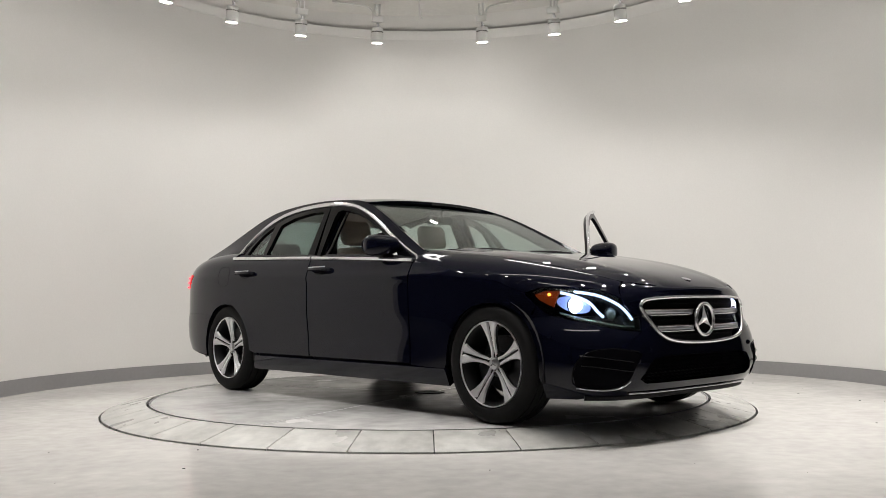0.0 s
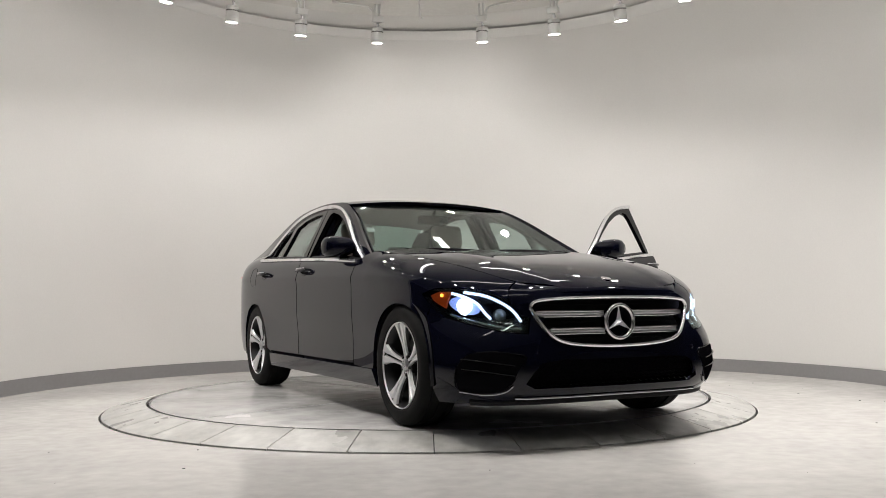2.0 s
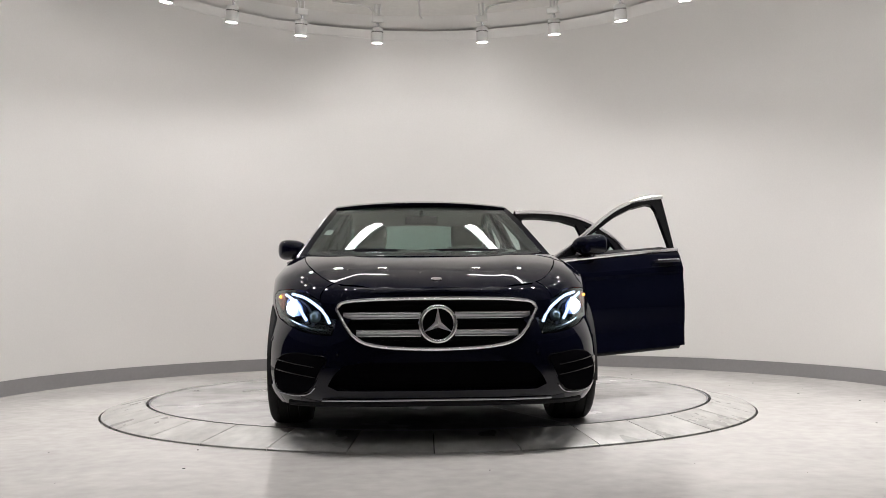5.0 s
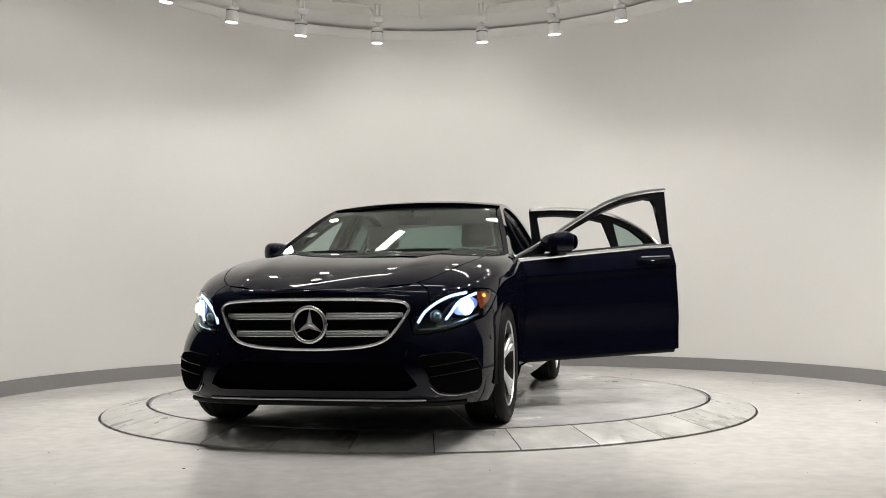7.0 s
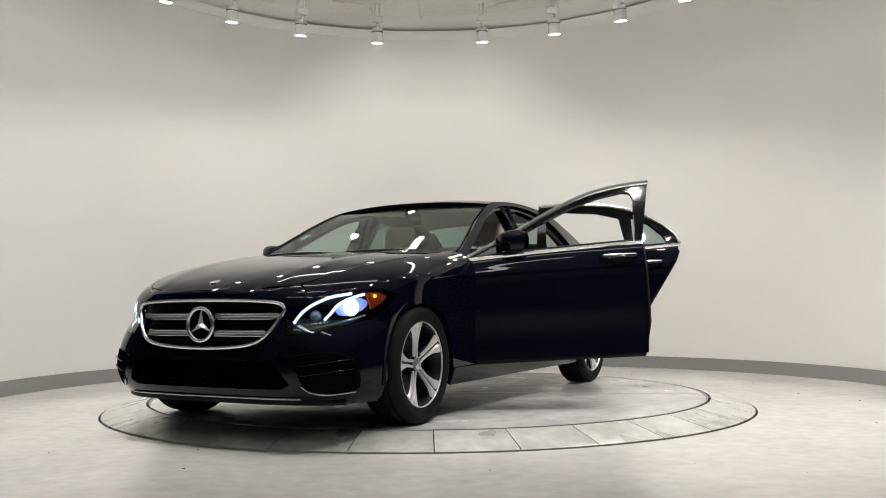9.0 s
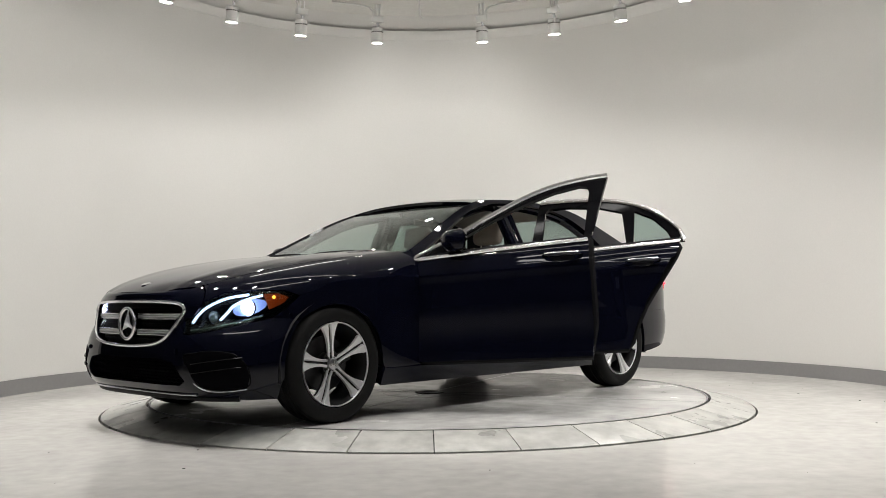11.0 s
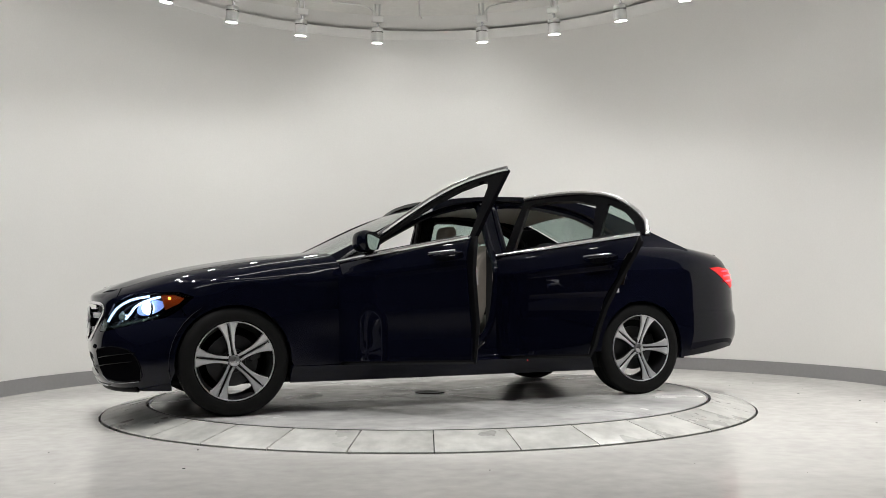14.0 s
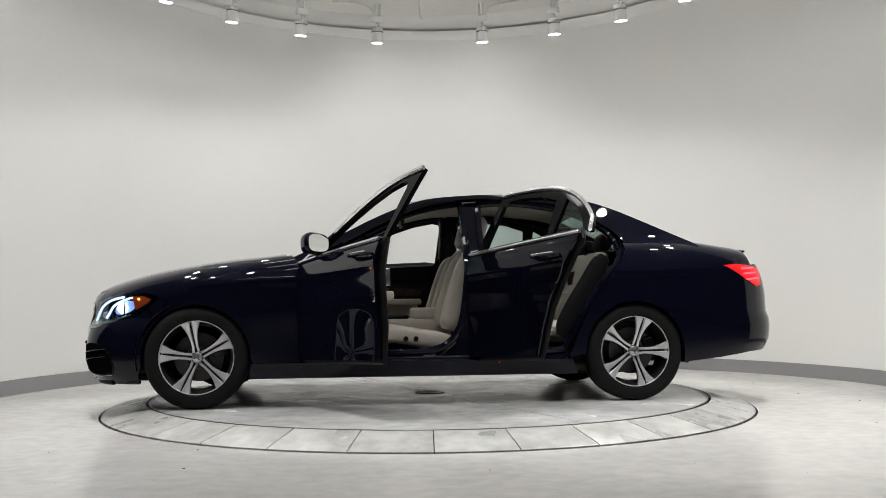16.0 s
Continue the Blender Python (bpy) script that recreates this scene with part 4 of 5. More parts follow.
    for s in (1, -1):
        for q in (at_x(1.877, 0.497), at_y(0.50, 0.43)):
            eye = lathe([(0, 0.003), (0.0105, 0.003), (0.0115, 0.0015), (0.0135, 0.0015), (0.0135, -0.004), (0, -0.004)], 20)
            p, e = body(*q), body(q[0] + 0.01, q[1]) - body(*q)
            way = e.cross(body(q[0], q[1] + 0.01) - p)
            way = -way if way.x + way.y < 0 else way
            bmesh.ops.transform(eye, matrix=Matrix.Translation(p) @ way.to_track_quat("Z", "Y").to_matrix().to_4x4(), verts=eye.verts)
            if s < 0:
                c2 = mirrored(eye)
                eye.free()
                eye = c2
            part("parking_sensor", eye, PAINT, car, "small round parking sensor")
    # the rear door's red reflector, placed on the sill with a faint glow
    bm = bmesh.new()
    bmesh.ops.create_uvsphere(bm, u_segments=12, v_segments=8, radius=0.0065)
    bmesh.ops.transform(bm, matrix=Matrix.Translation((-0.522, 0.915, 0.278)), verts=bm.verts)
    part("warning_reflector", bm, RED, car, "small red door reflector, set on the sill")
    front = patch(out, body, 0.04, 0.03, 0.02, (1, 0.4, 0))
    both("front_bumper", front, PAINT, car)
    return intake


def back_panel(points, depth, du=0.05, dv=0.03, thick=0.01):
    """A half panel set back behind the nose, with its mirror image joined to it."""
    h = patch([at_y(y, z) for y, z in points], lambda u, v: body(u, v) - Vector((depth, 0, 0)), du, dv, thick, (1, 0.3, 0))
    o = mirrored(h)
    return merge(h, o)


def build_nose(car, intake):
    grille = part("grille", back_panel([(0.0, 0.735), (0.25, 0.732), (0.44, 0.72), (0.51, 0.70), (0.52, 0.66), (0.47, 0.55), (0.40, 0.485), (0.30, 0.455), (0.0, 0.435)], 0.055), TRIM, car, "black radiator grille with chrome frame and bars")
    loop = [(y, z) for y, z in GRILLE_TOP + GRILLE_LOW]
    ring = [body(*at_y(y, z)) for y, z in loop]
    ring = ring + [Vector((p.x, -p.y, p.z)) for p in ring[-2:0:-1]]
    part("grille_frame", tube([p + Vector((0.004, 0, 0)) for p in spline(ring, 3, True) and [Vector(q) for q in spline(ring, 3, True)]], 0.0092, 8, True), CHROME, grille, "chrome grille surround")
    for z, w in ((0.618, 0.470), (0.530, 0.405)):
        for s in (1, -1):
            for dz, r in ((0.013, 0.0055), (-0.013, 0.0055)):
                pts = [body(*at_y(y, z + dz)) + Vector((-0.012, 0, 0)) for y in np.linspace(0.085, w, 12)]
                part("grille_bar", tube([(p.x, p.y * s, p.z) for p in pts], r, 8), DIMCHROME, grille, "twin chrome grille bar")
            pts = [body(*at_y(y, z)) + Vector((-0.022, 0, 0)) for y in np.linspace(0.085, w, 12)]
            part("louvre", tube([(p.x, p.y * s, p.z) for p in pts], [0.0115] * 12, 8), SATIN, grille, "satin silver louvre")
    for z in (0.49, 0.515, 0.575, 0.60, 0.665, 0.69):
        w = 0.44 if z > 0.55 else 0.36
        part("grille_slat", tube([body(*at_y(abs(y), z)) * 1.0 + Vector((-0.040, 0 if y >= 0 else -2 * body(*at_y(abs(y), z)).y, 0)) for y in np.linspace(-w, w, 17)], 0.004, 6), TRIM, grille)
    # round emblem: a ring with three plain arms
    em = tube([(2.272, 0.087 * math.cos(a), 0.575 + 0.087 * math.sin(a)) for a in np.linspace(0, 2 * math.pi, 49)[:-1]], 0.0115, 10, True)
    emblem = part("emblem_ring", em, CHROME, grille, "large round chrome emblem with three arms")
    back = lathe([(0, 0.0), (0.082, 0.0), (0.082, -0.04), (0, -0.04)], 40)
    bmesh.ops.transform(back, matrix=Matrix.Translation((2.262, 0, 0.575)) @ Matrix.Rotation(radians(90), 4, "Y"), verts=back.verts)
    star = bmesh.new()
    c = star.verts.new((2.292, 0, 0.575))
    rim = []
    for k in range(6):
        a = radians(90 + 60 * k)
        r = 0.082 if k % 2 == 0 else 0.018
        rim.append(star.verts.new((2.266, r * math.cos(a), 0.575 + r * math.sin(a))))
    for k in range(6):
        star.faces.new((c, rim[k], rim[(k + 1) % 6]))
    star.faces.new(rim[::-1])
    bmesh.ops.recalc_face_normals(star, faces=star.faces)
    # sub-parts of the grille
    part("emblem_back", back, GLOSSBLACK, grille)
    link("emblem_arms", star, STAR, grille, "", smooth=False)
    # nose panel between the hood's edge and the grille
    rows = []
    nose = bmesh.new()
    for k in np.linspace(-1, 1, 33):
        a = deck(2.243 - 0.137 * abs(k) ** 2.8, 0.500 * k) - Vector((0, 0, 0.004))
        b = body(*at_y(abs(0.52 * k), 0.715 if abs(k) < 0.8 else 0.715 - (abs(k) - 0.8) * 0.25)) - Vector((0.003, 0, 0))
        b.y = math.copysign(b.y, k)
        rows.append([nose.verts.new(a.lerp(b, t) + Vector((0.012 * math.sin(t * math.pi), 0, 0.006 * math.sin(t * math.pi)))) for t in (0, 0.25, 0.5, 0.75, 1)])
    for p, q in zip(rows, rows[1:]):
        for i in range(4):
            nose.faces.new((p[i], p[i + 1], q[i + 1], q[i]))
    bmesh.ops.recalc_face_normals(nose, faces=nose.faces)
    if sum((f.normal.x + f.normal.z for f in nose.faces)) < 0:
        bmesh.ops.reverse_faces(nose, faces=nose.faces)
    thicken(nose, 0.01)
    part("nose_panel", nose, PAINT, car)
    # lower intake
    low = part("lower_intake", back_panel([(0.0, 0.40), (0.37, 0.402), (0.50, 0.385), (0.56, 0.31), (0.575, 0.255), (0.50, 0.232), (0.0, 0.23)], 0.06), VENTBLACK, car, "black honeycomb lower air intake")
    mesh = bmesh.new()
    for i in range(-26, 27):
        for j in range(7):
            y, z = i * 0.0205 + (0.010 if j % 2 else 0), 0.262 + j * 0.0185
            if abs(y) > 0.50:
                continue
            p = body(*at_y(abs(y), z))
            add_box(mesh, p.x - 0.035, p.x - 0.028, y - 0.009, y + 0.009, z - 0.002, z + 0.002, m=Matrix.Translation((p.x, y, z)) @ Matrix.Rotation(radians(35 if (i + j) % 2 else -35), 4, "X") @ Matrix.Translation((-p.x, -y, -z)))
    part("intake_mesh", mesh, GLOSSBLACK, low)
    pts = [body(*at_y(abs(y), 0.194)) + Vector((0.006, 0 if y >= 0 else -2 * body(*at_y(abs(y), 0.194)).y, 0)) for y in np.linspace(-0.58, 0.58, 33)]
    part("splitter_trim", tube(pts, 0.006, 8), DIMCHROME, car, "slim chrome strip under the bumper")
    pts = [body(*at_y(abs(y), 0.190)) + Vector((-0.03, 0 if y >= 0 else -2 * body(*at_y(abs(y), 0.190)).y, -0.012)) for y in np.linspace(-0.75, 0.75, 33)]
    part("splitter", tube(pts, 0.02, 8), TRIM, car)
    # side vents in the bumper
    vent = [(0.552, 0.402), (0.63, 0.425), (0.71, 0.434), (0.79, 0.418), (0.828, 0.365), (0.835, 0.30), (0.815, 0.240), (0.73, 0.226), (0.655, 0.238), (0.615, 0.28)]
    v = patch([at_y(y, z) for y, z in vent], lambda u, w: body(u, w) + Vector((0.003, 0.002, 0)), 0.03, 0.03, 0.006, (1, 1, 0))
    va, vb = both("side_vent", v, VENTBLACK, car, "black finned side vent")
    for ob, s in ((va, 1), (vb, -1)):
        for z in (0.315, 0.365):
            pts = [body(*at_y(y, z + 0.004 * k)) + Vector((0.004, 0.003, 0)) for k, y in enumerate(np.linspace(0.61, 0.818, 9))]
            part("vent_fin", tube([(p.x, p.y * s, p.z) for p in pts], 0.007, 8, flat=0.6), GLOSSBLACK, ob)
        loop = [body(*at_y(y, z)) + Vector((0.002, 0.002, 0)) for y, z in vent]
        part("vent_rim", tube([(q[0], q[1] * s, q[2]) for q in spline(loop, 3, True)], 0.003, 8, True), GLOSSBLACK, ob)
        pts = [body(*at_y(y, z)) + Vector((0.006, 0.004, 0)) for y, z in ((0.61, 0.262), (0.645, 0.228), (0.72, 0.216), (0.81, 0.228))]
        part("vent_strip", tube([(q[0], q[1] * s, q[2]) for q in spline(pts, 3)], 0.0035, 6), DIMCHROME, ob)
    # headlamps
    inner = lambda u, w: body(u, w) - Vector((0.05, 0.02, 0))
    h = patch(lamp_uv(HEADLAMP), inner, 0.04, 0.03, 0.02, (1, 0.5, 0))
    ha, hb = both("headlight", h, GLOSSBLACK, car, "lit headlight with bluish white glow")
    lens = patch(lamp_uv(inset(HEADLAMP, -0.002)), body, 0.04, 0.03, 0.003, (1, 0.5, 0))
    other = mirrored(lens)
    for ob, s, l in ((ha, 1, lens), (hb, -1, other)):
        ln = part("lens", l, GLASS, ob, "clear lens")
        ln.visible_shadow = False
        for pts, r, mat, nm in (
            ([(0.548, 0.58), (0.575, 0.63), (0.62, 0.672), (0.685, 0.712), (0.755, 0.732)], 0.0075, DRLGLOW, "light_strip"),
            ([(0.672, 0.595), (0.695, 0.63), (0.718, 0.672), (0.755, 0.705), (0.795, 0.728)], 0.0075, DRLGLOW, "light_strip"),
            ([(0.555, 0.545), (0.62, 0.548), (0.69, 0.565), (0.76, 0.592), (0.805, 0.618)], 0.006, DIMCHROME, "lower_strip"),
        ):
            ps = [body(*at_y(y, z)) - Vector((0.016, 0.005, 0)) for y, z in pts]
            part(nm, tube([(q[0], q[1] * s, q[2]) for q in spline(ps, 4)], r, 8), mat, ob, "bright daylight strip" if mat is DRLGLOW else "slim chrome strip")
        for y, z, r in ((0.757, 0.660, 0.036), (0.632, 0.612, 0.026)):
            p = body(*at_y(y, z)) - Vector((0.035, 0.012, 0))
            bm = bmesh.new()
            bmesh.ops.create_uvsphere(bm, u_segments=20, v_segments=12, radius=r)
            bmesh.ops.transform(bm, matrix=Matrix.Translation((p.x, p.y * s, p.z)), verts=bm.verts)
            part("projector", bm, HEADGLOW if y > 0.65 else SATIN, ob, "glowing projector" if y > 0.65 else "")
            bz = lathe([(r * 1.05, 0.0), (r * 1.3, 0.004), (r * 1.3, -0.01), (r * 1.05, -0.01)], 28, True)
            d = Vector((1, 0.35 * s, 0)).to_track_quat("Z", "Y").to_matrix().to_4x4()
            bmesh.ops.transform(bz, matrix=Matrix.Translation((p.x, p.y * s, p.z)) @ d, verts=bz.verts)
            part("bezel", bz, DIMCHROME, ob)
        # added glowing disc that imitates the bloom of the projector's light
        bloom = patch(lamp_uv([(0.758 + 0.046 * math.cos(a) + 0.018 * math.sin(a), 0.662 + 0.046 * math.sin(a)) for a in np.linspace(0, 2 * math.pi, 25)[:-1]]), lambda u, w: body(u, w) - Vector((0.036, 0.014, 0)), 0.03, 0.02, 0.008, (1, 0.6, 0))
        if s < 0:
            c2 = mirrored(bloom)
            bloom.free()
            bloom = c2
        part("lamp_bloom", bloom, BLOOMGLOW, ob, "bluish glowing disc for the projector's bloom")
        am = patch(lamp_uv([(0.822, 0.650), (0.850, 0.688), (0.856, 0.718), (0.832, 0.738), (0.798, 0.736), (0.812, 0.70)]), lambda u, w: body(u, w) - Vector((0.010, 0.008, 0)), 0.05, 0.03, 0.01, (1, 1, 0))
        if s < 0:
            c2 = mirrored(am)
            am.free()
            am = c2
        part("side_marker", am, AMBER, ob, "amber side marker")
        p = body(*at_y(0.828, 0.718)) - Vector((0.004, 0.004, 0))
        bm = bmesh.new()
        bmesh.ops.create_uvsphere(bm, u_segments=12, v_segments=8, radius=0.009)
        bmesh.ops.transform(bm, matrix=Matrix.Translation((p.x, p.y * s, p.z)), verts=bm.verts)
        part("marker_bulb", bm, AMBERGLOW, ob, "glowing amber bulb")


def build_cabin(car):
    # side frames: windscreen pillar, roof rail and rear pillar in one sheet
    arcs = [p[:2] for p in ARC]
    side = [p[:2] for p in RAIL] + [(-1.95, 1.04), (-1.6, 1.03), (-1.445, 1.035)] + [(x, z + 0.004) for x, z in arcs[::-1]]
    both("side_frame", patch(side, cabin, 0.05, 0.04, 0.035, (0, 1, 0)), PAINT, car)
    edge = lambda x: cabin(x, RAIL_Z(x)).y - 0.004
    xs = list(np.linspace(-1.30, 0.0, 15))
    rf = [(x, edge(x)) for x in xs] + [(0.0 - 0.0 + 0.035 * (1 - k * k), edge(0.0) * k) for k in np.linspace(1, -1, 11)][1:-1] + [(x, -edge(x)) for x in xs[::-1]] + [(-1.30 - 0.04 * (1 - k * k), edge(-1.30) * k) for k in np.linspace(-1, 1, 11)][1:-1]
    part("roof", patch(rf, roof, 0.06, 0.05, 0.02, (0, 0, 1)), PAINT, car)
    ws = part("windscreen", patch([(-1, 0.0), (1, 0.0), (1, 0.985), (-1, 0.985)], screen, 0.1, 0.1, 0.005, (1, 0, 1)), GLASS, car, "clear sloping windscreen")
    ws.visible_shadow = False
    part("screen_band", merge(patch([(-1, 0.965), (1, 0.965), (1, 0.99), (-1, 0.99)], lambda b, a: screen(b, a) - Vector((0.004, 0, 0.004)), 0.1, 0.1, 0.004, (1, 0, 1)), patch([(-1, -0.01), (1, -0.01), (1, 0.03), (-1, 0.03)], lambda b, a: screen(b, a) - Vector((0.004, 0, 0.004)), 0.1, 0.1, 0.004, (1, 0, 1))), GLOSSBLACK, ws, "black edge band")
    st = patch([(-0.93, 0.86), (-0.80, 0.86), (-0.80, 0.91), (-0.93, 0.91)], lambda b, a: screen(b, a) - Vector((0.007, 0, 0.007)), 0.1, 0.1, 0.001, (1, 0, 1))
    part("sticker", st, WHITE, ws, "small white paper sticker")
    st = patch([(-0.97, 0.36), (-0.90, 0.36), (-0.90, 0.44), (-0.97, 0.44)], lambda b, a: screen(b, a) - Vector((0.007, 0, 0.007)), 0.1, 0.1, 0.001, (1, 0, 1))
    part("sticker", st, WHITE, ws, "small white paper sticker")
    bl = part("rear_window", patch([(-1, 0.0), (1, 0.0), (1, 1.0), (-1, 1.0)], backlight, 0.1, 0.1, 0.005, (-1, 0, 1)), TINT, car, "tinted rear window")
    bl.visible_shadow = False
    # cowl with wipers
    cw = bmesh.new()
    add_box(cw, 0.66, 0.95, -0.76, 0.76, 0.93, 0.965, 0.01)
    part("cowl", cw, TRIM, car)
    for y0, y1 in ((0.60, -0.05), (-0.05, -0.62)):
        part("wiper", tube([(0.93 - 0.06 * (k - 0.5) ** 2, y0 + (y1 - y0) * k, 1.012 + 0.010 * math.sin(k * 3)) for k in np.linspace(0, 1, 9)], 0.007, 6), TRIM, car)
    # middle pillars
    b = patch([(0.02, 0.27), (-0.12, 0.31), (-0.23, 0.40), (-0.29, 0.55), (-0.318, 0.75), (-0.326, 1.0), (-0.335, 1.40), (-0.43, 1.40), (-0.43, 0.9), (-0.445, 0.5), (-0.49, 0.36), (-0.60, 0.27)], lambda x, z: (cabin(x, z) if z > 0.99 else body(*at_x(x, z))) - Vector((0, 0.055, 0)), 0.06, 0.06, 0.06, (0, 1, 0))
    both("middle_pillar", b, PAINT, car)
    # door openings: painted rims round both apertures
    front_open = [(0.70, 0.345), (0.755, 0.60), (0.75, 0.93), (0.50, 1.085), (0.30, 1.19), (0.10, 1.285), (-0.10, 1.345), (-0.25, 1.37), (-0.315, 1.34), (-0.322, 0.95), (-0.308, 0.72), (-0.278, 0.54), (-0.215, 0.43), (-0.11, 0.365), (0.06, 0.342), (0.40, 0.342)]
    rear_open = [(-0.46, 0.345), (-0.435, 0.45), (-0.43, 0.9), (-0.43, 1.33), (-0.47, 1.375), (-0.65, 1.385), (-0.88, 1.362), (-1.11, 1.31), (-1.29, 1.215), (-1.385, 1.12), (-1.405, 1.03), (-1.36, 0.93), (-1.24, 0.77), (-1.13, 0.61), (-1.06, 0.48), (-1.0, 0.38), (-0.93, 0.345)]
    surf = lambda x, z: (cabin(x, z) if z > 1.0 else body(*at_x(x, z)))
    for op in (front_open, rear_open):
        pts = [surf(x, z) - Vector((0, 0.065, 0)) for x, z in [p[:2] for p in spline([(a, b, 0) for a, b in op], 3, True)]]
        both("opening_rim", tube(pts, 0.026, 8, True), PAINT, car)
        both("opening_seal", tube([p - Vector((0, 0.028, 0)) for p in pts], 0.014, 6, True), TRIM, car)
    # inner lining: headliner, pillars, floor
    part("headliner", patch([(x, y * 0.97) for x, y in rf], lambda x, y: roof(x, y) - Vector((0, 0, 0.055)), 0.1, 0.1, 0.01, (0, 0, -1)), HEADLINER, car, "pale grey fabric headliner")
    fl = bmesh.new()
    add_box(fl, -1.25, 1.05, -0.80, 0.80, 0.20, 0.25, 0.01)
    part("cabin_floor", fl, CARPET, car)
    fw = bmesh.new()
    add_box(fw, 0.93, 1.0, -0.74, 0.74, 0.22, 0.92, 0.01)
    part("firewall", fw, CARPET, car)
    un = bmesh.new()
    add_box(un, -1.72, 1.95, -0.60, 0.60, 0.17, 0.21, 0.01)
    add_box(un, -2.30, -1.70, -0.62, 0.62, 0.30, 0.90, 0.03)
    add_box(un, 1.0, 2.10, -0.60, 0.60, 0.21, 0.66, 0.03)
    part("underbody", un, TRIM, car)
    for x in (1.47, -1.47):
        lin = bmesh.new()
        n = 20
        rows = []
        for i in range(n + 1):
            a = radians(-12 + 204 * i / n)
            rows.append([lin.verts.new((x + 0.385 * math.cos(a), y, 0.328 + 0.385 * math.sin(a))) for y in (0.60, 0.895)])
        for p, q in zip(rows, rows[1:]):
            lin.faces.new((p[0], p[1], q[1], q[0]))
        bk = [r[0] for r in rows]
        lin.faces.new(bk)
        both("wheel_liner", lin, CARPET, car)


HEADLINER = material("headliner_cloth", (0.45, 0.43, 0.40), 0.9, grain=0.08, scale=90, bump=0.2)


def pillow(spine, n=24):
    """A rounded cushion: rings of (centre, half width in y, half depth, lean in degrees) along a spine in the x-z plane."""
    bm = bmesh.new()
    rings = []
    for (x, y, z), wy, d, lean in spine:
        k = Vector((math.cos(radians(lean)), 0, math.sin(radians(lean))))
        ring = []
        for i in range(n):
            a = 2 * math.pi * i / n
            c, s_ = math.cos(a), math.sin(a)
            ring.append(bm.verts.new(Vector((x, y, z)) + Vector((0, wy * math.copysign(abs(c) ** 0.55, c), 0)) + k * (d * math.copysign(abs(s_) ** 0.7, s_))))
        rings.append(ring)
    for p, q in zip(rings, rings[1:]):
        for i in range(n):
            bm.faces.new((p[i], p[(i + 1) % n], q[(i + 1) % n], q[i]))
    bm.faces.new(rings[0][::-1])
    bm.faces.new(rings[-1])
    bmesh.ops.recalc_face_normals(bm, faces=bm.faces)
    return bm


def slab_pillow(points, wy, d, y):
    """A pillow along (x, z) points, tapering to round ends."""
    pts = [p for p in spline([(a, b, 0) for a, b in points], 5)]
    out = []
    for i, p in enumerate(pts):
        a, b = pts[max(0, i - 1)], pts[min(len(pts) - 1, i + 1)]
        lean = math.degrees(math.atan2(b[1] - a[1], b[0] - a[0])) + 90
        t = min(i, len(pts) - 1 - i) / 3
        k = 1 if t >= 1 else math.sqrt(max(0.05, 1 - (1 - t) ** 2))
        out.append(((p[0], y, p[1]), wy * (0.86 + 0.14 * k), d * (0.35 + 0.65 * k), lean))
    return pillow(out)


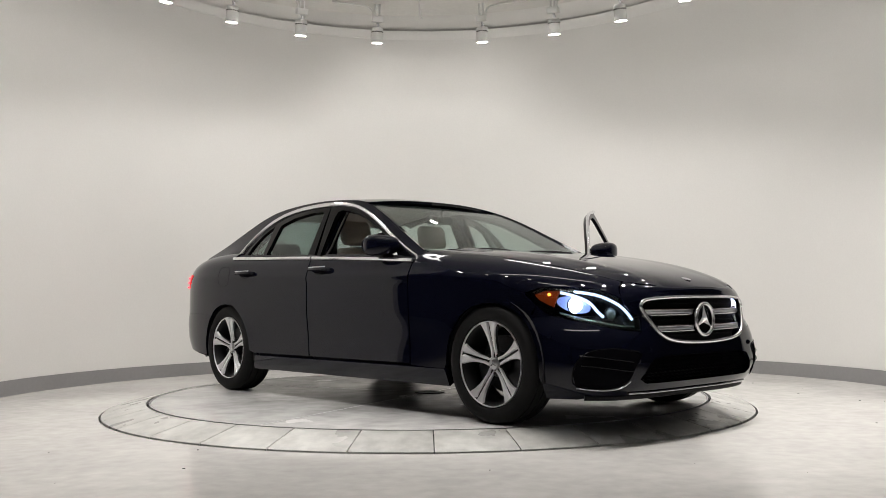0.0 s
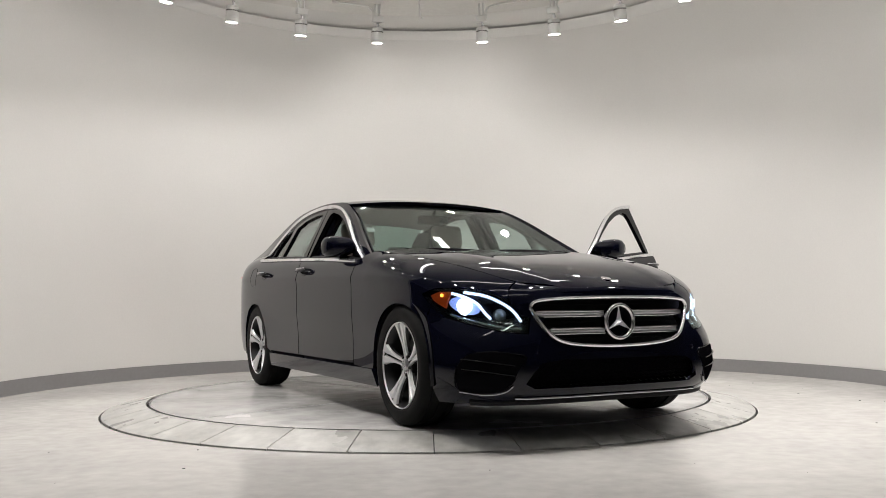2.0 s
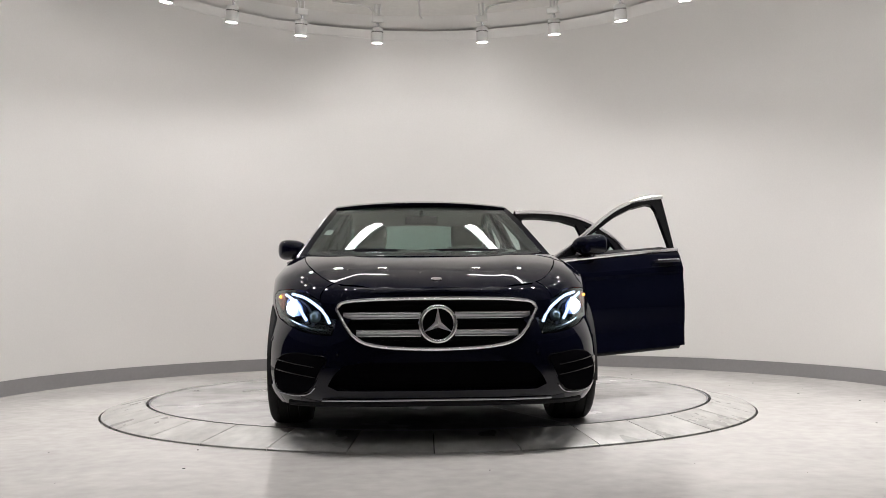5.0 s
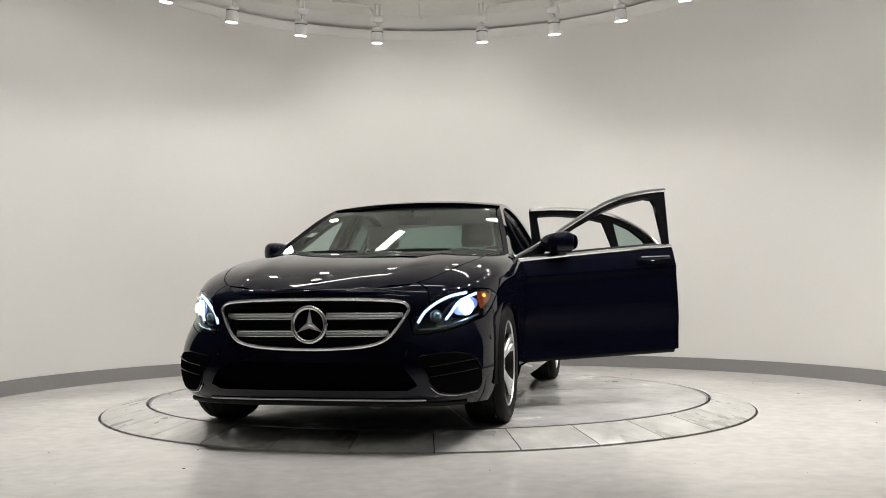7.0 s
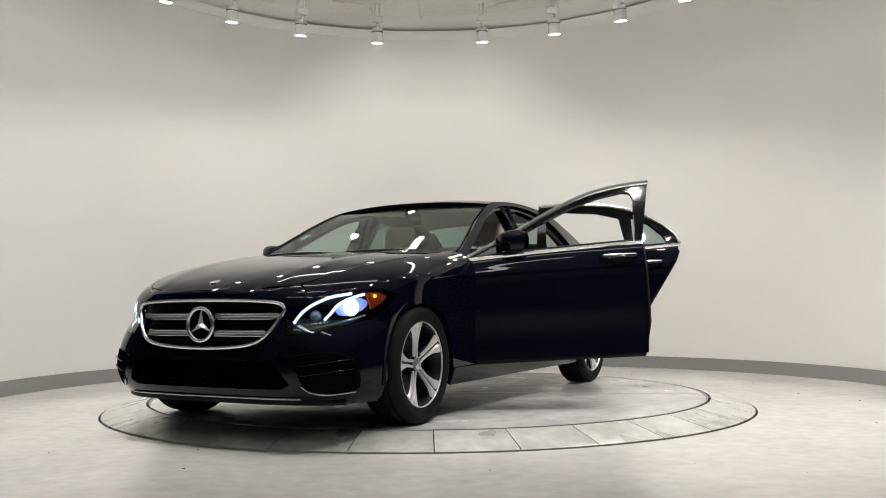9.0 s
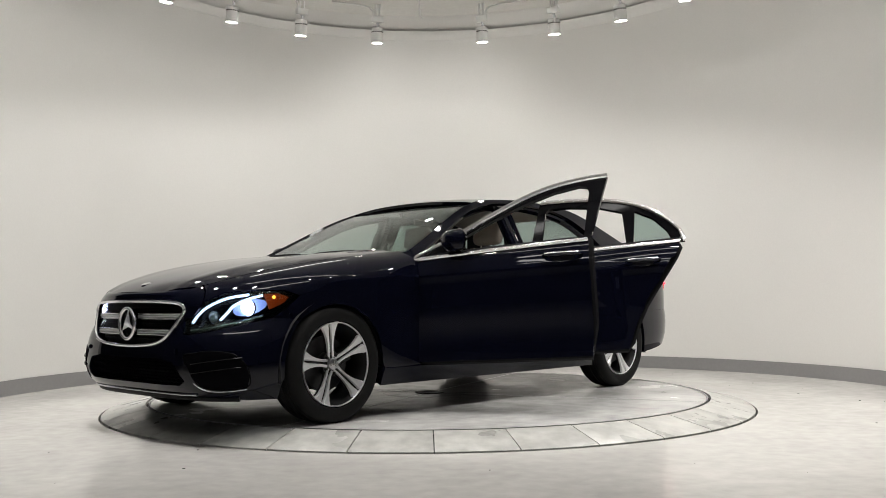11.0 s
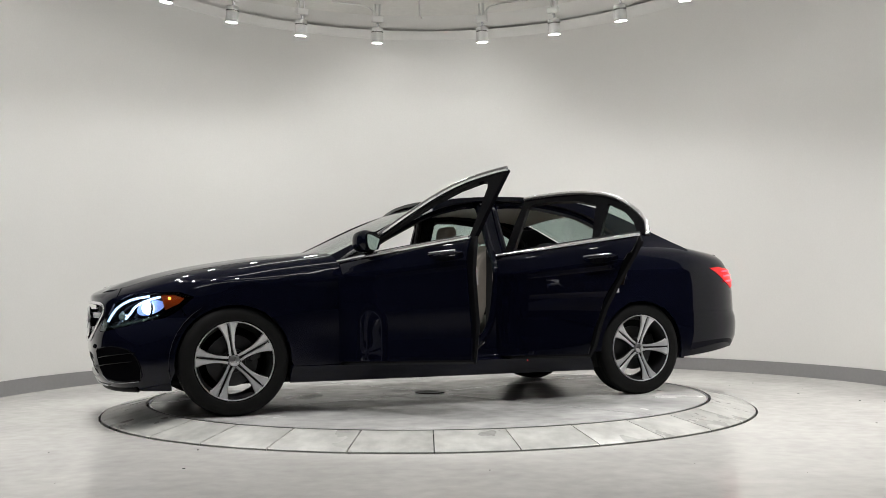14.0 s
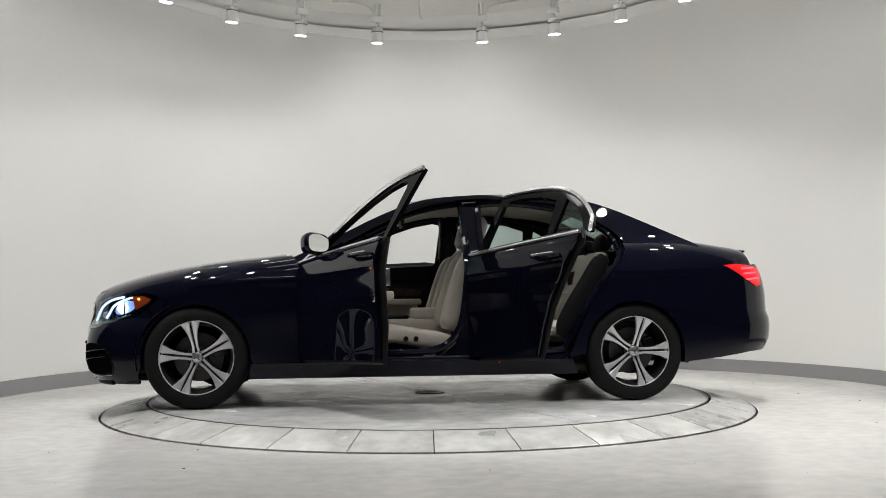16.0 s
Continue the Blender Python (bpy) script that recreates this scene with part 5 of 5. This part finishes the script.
def build_interior(car):
    for y, nm in ((0.385, "driver_seat"), (-0.385, "passenger_seat")):
        seat = part(nm, slab_pillow([(-0.20, 0.41), (0.0, 0.415), (0.18, 0.445), (0.34, 0.43)], 0.19, 0.060, y), LEATHER, car, "beige leather front seat")
        for s in (-1, 1):
            part("side_bolster", slab_pillow([(-0.22, 0.40), (0.0, 0.425), (0.20, 0.46), (0.35, 0.435)], 0.052, 0.062, y + s * 0.212), LEATHER, seat)
            part("back_bolster", slab_pillow([(-0.19, 0.50), (-0.235, 0.66), (-0.30, 0.86), (-0.375, 1.04)], 0.052, 0.085, y + s * 0.205), LEATHER, seat)
        part("seat_back", slab_pillow([(-0.20, 0.48), (-0.265, 0.66), (-0.335, 0.86), (-0.41, 1.08)], 0.20, 0.070, y), LEATHER, seat)
        part("headrest", slab_pillow([(-0.405, 1.12), (-0.43, 1.20), (-0.445, 1.29)], 0.13, 0.055, y), LEATHER, seat)
        for dy in (-0.06, 0.06):
            part("headrest_post", tube([(-0.40, y + dy, 1.05), (-0.425, y + dy, 1.16)], 0.007, 6), CHROME, seat)
        part("seat_shell", slab_pillow([(-0.25, 0.50), (-0.335, 0.70), (-0.40, 0.88), (-0.47, 1.05)], 0.225, 0.035, y), TRIM, seat)
        bm = bmesh.new()
        add_box(bm, -0.20, 0.24, y - 0.22, y + 0.22, 0.25, 0.42, 0.02)
        part("seat_base", bm, TRIM, seat)
        for dx in (0.05, 0.12):
            knob = lathe([(0, 0.012), (0.016, 0.012), (0.018, 0.0), (0, 0.0)], 14)
            bmesh.ops.transform(knob, matrix=Matrix.Translation((dx, y + (0.262 if y > 0 else -0.262), 0.43)) @ Matrix.Rotation(radians(-90 if y > 0 else 90), 4, "X"), verts=knob.verts)
            part("seat_switch", knob, TRIM, seat)
        seat.matrix_basis = Matrix.Translation((-0.035, 0, 0))
    bench = part("rear_bench", slab_pillow([(-1.16, 0.45), (-0.95, 0.47), (-0.78, 0.49), (-0.70, 0.47)], 0.62, 0.085, 0.0), LEATHER, car, "beige leather rear bench")
    for y, w in ((-0.40, 0.235), (0.0, 0.15), (0.40, 0.235)):
        part("bench_back", slab_pillow([(-1.12, 0.48), (-1.18, 0.64), (-1.28, 0.84), (-1.36, 1.02)], w, 0.075, y), LEATHER, bench)
    for y in (-0.40, 0.0, 0.40):
        part("headrest", slab_pillow([(-1.375, 1.05), (-1.40, 1.10), (-1.42, 1.17 if y else 1.13)], 0.13, 0.05, y), TRIM, bench, "dark rear headrest")
    # side trim beside the bench, belts
    st = patch(xz([(-1.02, 0.31), (-1.06, 0.48), (-1.12, 0.61), (-1.23, 0.77), (-1.34, 0.93), (-1.60, 0.95), (-1.60, 0.31)]), lambda u, v: body(u, v) - Vector((0, 0.14, 0)), 0.1, 0.1, 0.04, (0, 1, 0))
    both("rear_side_trim", st, TRIM, car)
    for s in (1, -1):
        part("seat_belt", tube([(-0.37, s * 0.64, 1.16), (-0.36, s * 0.665, 0.9), (-0.33, s * 0.70, 0.40)], 0.022, 8, flat=0.12), CARPET, car)
        part("seat_belt", tube([(-1.42, s * 0.52, 1.05), (-1.22, s * 0.56, 0.80), (-1.05, s * 0.62, 0.50)], 0.022, 8, flat=0.12), CARPET, car)
        step = bmesh.new()
        add_box(step, -1.0, 0.77, 0.72, 0.872, 0.24, 0.325, 0.018)
        if s < 0:
            c2 = mirrored(step)
            step.free()
            step = c2
        step = part("sill_step", step, PAINT, car)
        for x0, x1 in ((0.66, -0.10), (-0.50, -0.93)):
            for k in range(3):
                pl = bmesh.new()
                add_box(pl, min(x0, x1), max(x0, x1), 0.79 + 0.026 * k, 0.804 + 0.026 * k, 0.324, 0.3285, 0.002)
                if s < 0:
                    c2 = mirrored(pl)
                    pl.free()
                    pl = c2
                part("sill_plate", pl, SATIN, step, "brushed metal sill strip")
        # dark pad added to darken the bench where it lies in shade
        part("bench_darkener", slab_pillow([(-1.00, 0.44), (-1.09, 0.62), (-1.215, 0.82), (-1.32, 1.0)], 0.045, 0.065, s * 0.685), TRIM, bench, "added dark pad that shades the bench's side")
    inner = patch([(-1.20, 1.30), (-1.34, 1.20), (-1.43, 1.08), (-1.45, 1.0), (-1.90, 1.02), (-1.88, 1.09), (-1.62, 1.215), (-1.40, 1.31)], lambda x, z: cabin(x, z) - Vector((0, 0.085, 0)), 0.1, 0.1, 0.01, (0, 1, 0))
    both("pillar_trim", inner, TRIM, car, "dark inner rear pillar lining")
    bm = bmesh.new()
    add_box(bm, -1.92, -1.36, -0.66, 0.66, 1.015, 1.04, 0.01)
    part("parcel_shelf", bm, TRIM, car)
    # dashboard
    bm = bmesh.new()
    add_box(bm, 0.46, 0.86, -0.74, 0.74, 0.74, 0.955, 0.06)
    dash = part("dashboard", bm, TRIM, car, "black dashboard with a wood-dark lower band")
    bm = bmesh.new()
    add_box(bm, 0.44, 0.80, -0.73, 0.73, 0.55, 0.745, 0.04)
    part("dash_lower", bm, LEATHER, dash)
    bm = bmesh.new()
    add_box(bm, 0.47, 0.50, -0.30, 0.62, 0.93, 1.015, 0.012)
    part("display", bm, GLOSSBLACK, dash, "wide glossy black display")
    bm = bmesh.new()
    add_box(bm, -0.30, 0.52, -0.12, 0.12, 0.25, 0.56, 0.04)
    con = part("centre_console", bm, LEATHER, car, "beige centre console with dark top")
    bm = bmesh.new()
    add_box(bm, 0.02, 0.50, -0.10, 0.10, 0.555, 0.585, 0.012)
    part("console_top", bm, GLOSSBLACK, con)
    bm = bmesh.new()
    add_box(bm, -0.28, 0.0, -0.10, 0.10, 0.55, 0.64, 0.025)
    part("console_armrest", bm, LEATHER, con)
    # steering wheel
    m = Matrix.Translation((0.38, 0.385, 0.86)) @ Matrix.Rotation(radians(-66), 4, "Y")
    ring = tube([m @ Vector((0.185 * math.cos(a), 0.185 * math.sin(a), 0)) for a in np.linspace(0, 2 * math.pi, 41)[:-1]], 0.016, 8, True)
    sw = part("steering_wheel", ring, TRIM, car, "black leather steering wheel")
    bm = bmesh.new()
    add_box(bm, -0.07, 0.06, -0.08, 0.08, -0.02, 0.03, 0.02, m)
    for s in (-1, 1):
        add_box(bm, -0.02, 0.02, 0.07 if s > 0 else -0.175, 0.175 if s > 0 else -0.07, -0.01, 0.01, 0.004, m)
    part("wheel_boss", bm, TRIM, sw)
    part("column", tube([(0.40, 0.385, 0.85), (0.60, 0.385, 0.77)], 0.04, 10), TRIM, sw)
    # inner mirror
    bm = bmesh.new()
    add_box(bm, 0.05, 0.08, -0.12, 0.12, 1.255, 1.32, 0.015)
    im = part("inner_mirror", bm, TRIM, car, "black inner mirror")
    part("mirror_stem", tube([(0.07, 0, 1.31), (0.10, 0, 1.355)], 0.012, 8), TRIM, im)


def build_car():
    car = tagged(new("car"), "dark navy blue sedan with two doors open, parked on the turntable", "car")
    car.empty_display_size = 0.3
    intake = build_body(car)
    build_nose(car, intake)
    build_cabin(car)
    build_door(car, True)
    build_door(car, False)
    build_interior(car)
    for i, (x, y) in enumerate(((1.465, 0.796), (1.465, -0.796), (-1.47, 0.796), (-1.47, -0.796))):
        build_wheel(car, x, y, (47, 5, 19, 0)[i])
    return car


TABLE = build_table()
build_ring()
add_grit()
build_lamps()
CAR = build_car()


# ---- motion ----
TURN_ROWS = [(t, -(90 + (-41.346 + 7.7241 * t + 0.0077 * t * t))) for t in np.linspace(0, 16, 17)]
CAR_AT = (0.137, -0.063)


def motions():
    rows = []
    for t, a in TURN_ROWS:
        rows.append((t, pose(0, 0, 0, 0, 0, a) @ pose(CAR_AT[0], CAR_AT[1], 0)))
    walk(CAR, rows)
    walk(TABLE, [(t, pose(0, 0, 0, 0, 0, a)) for t, a in TURN_ROWS])


motions()
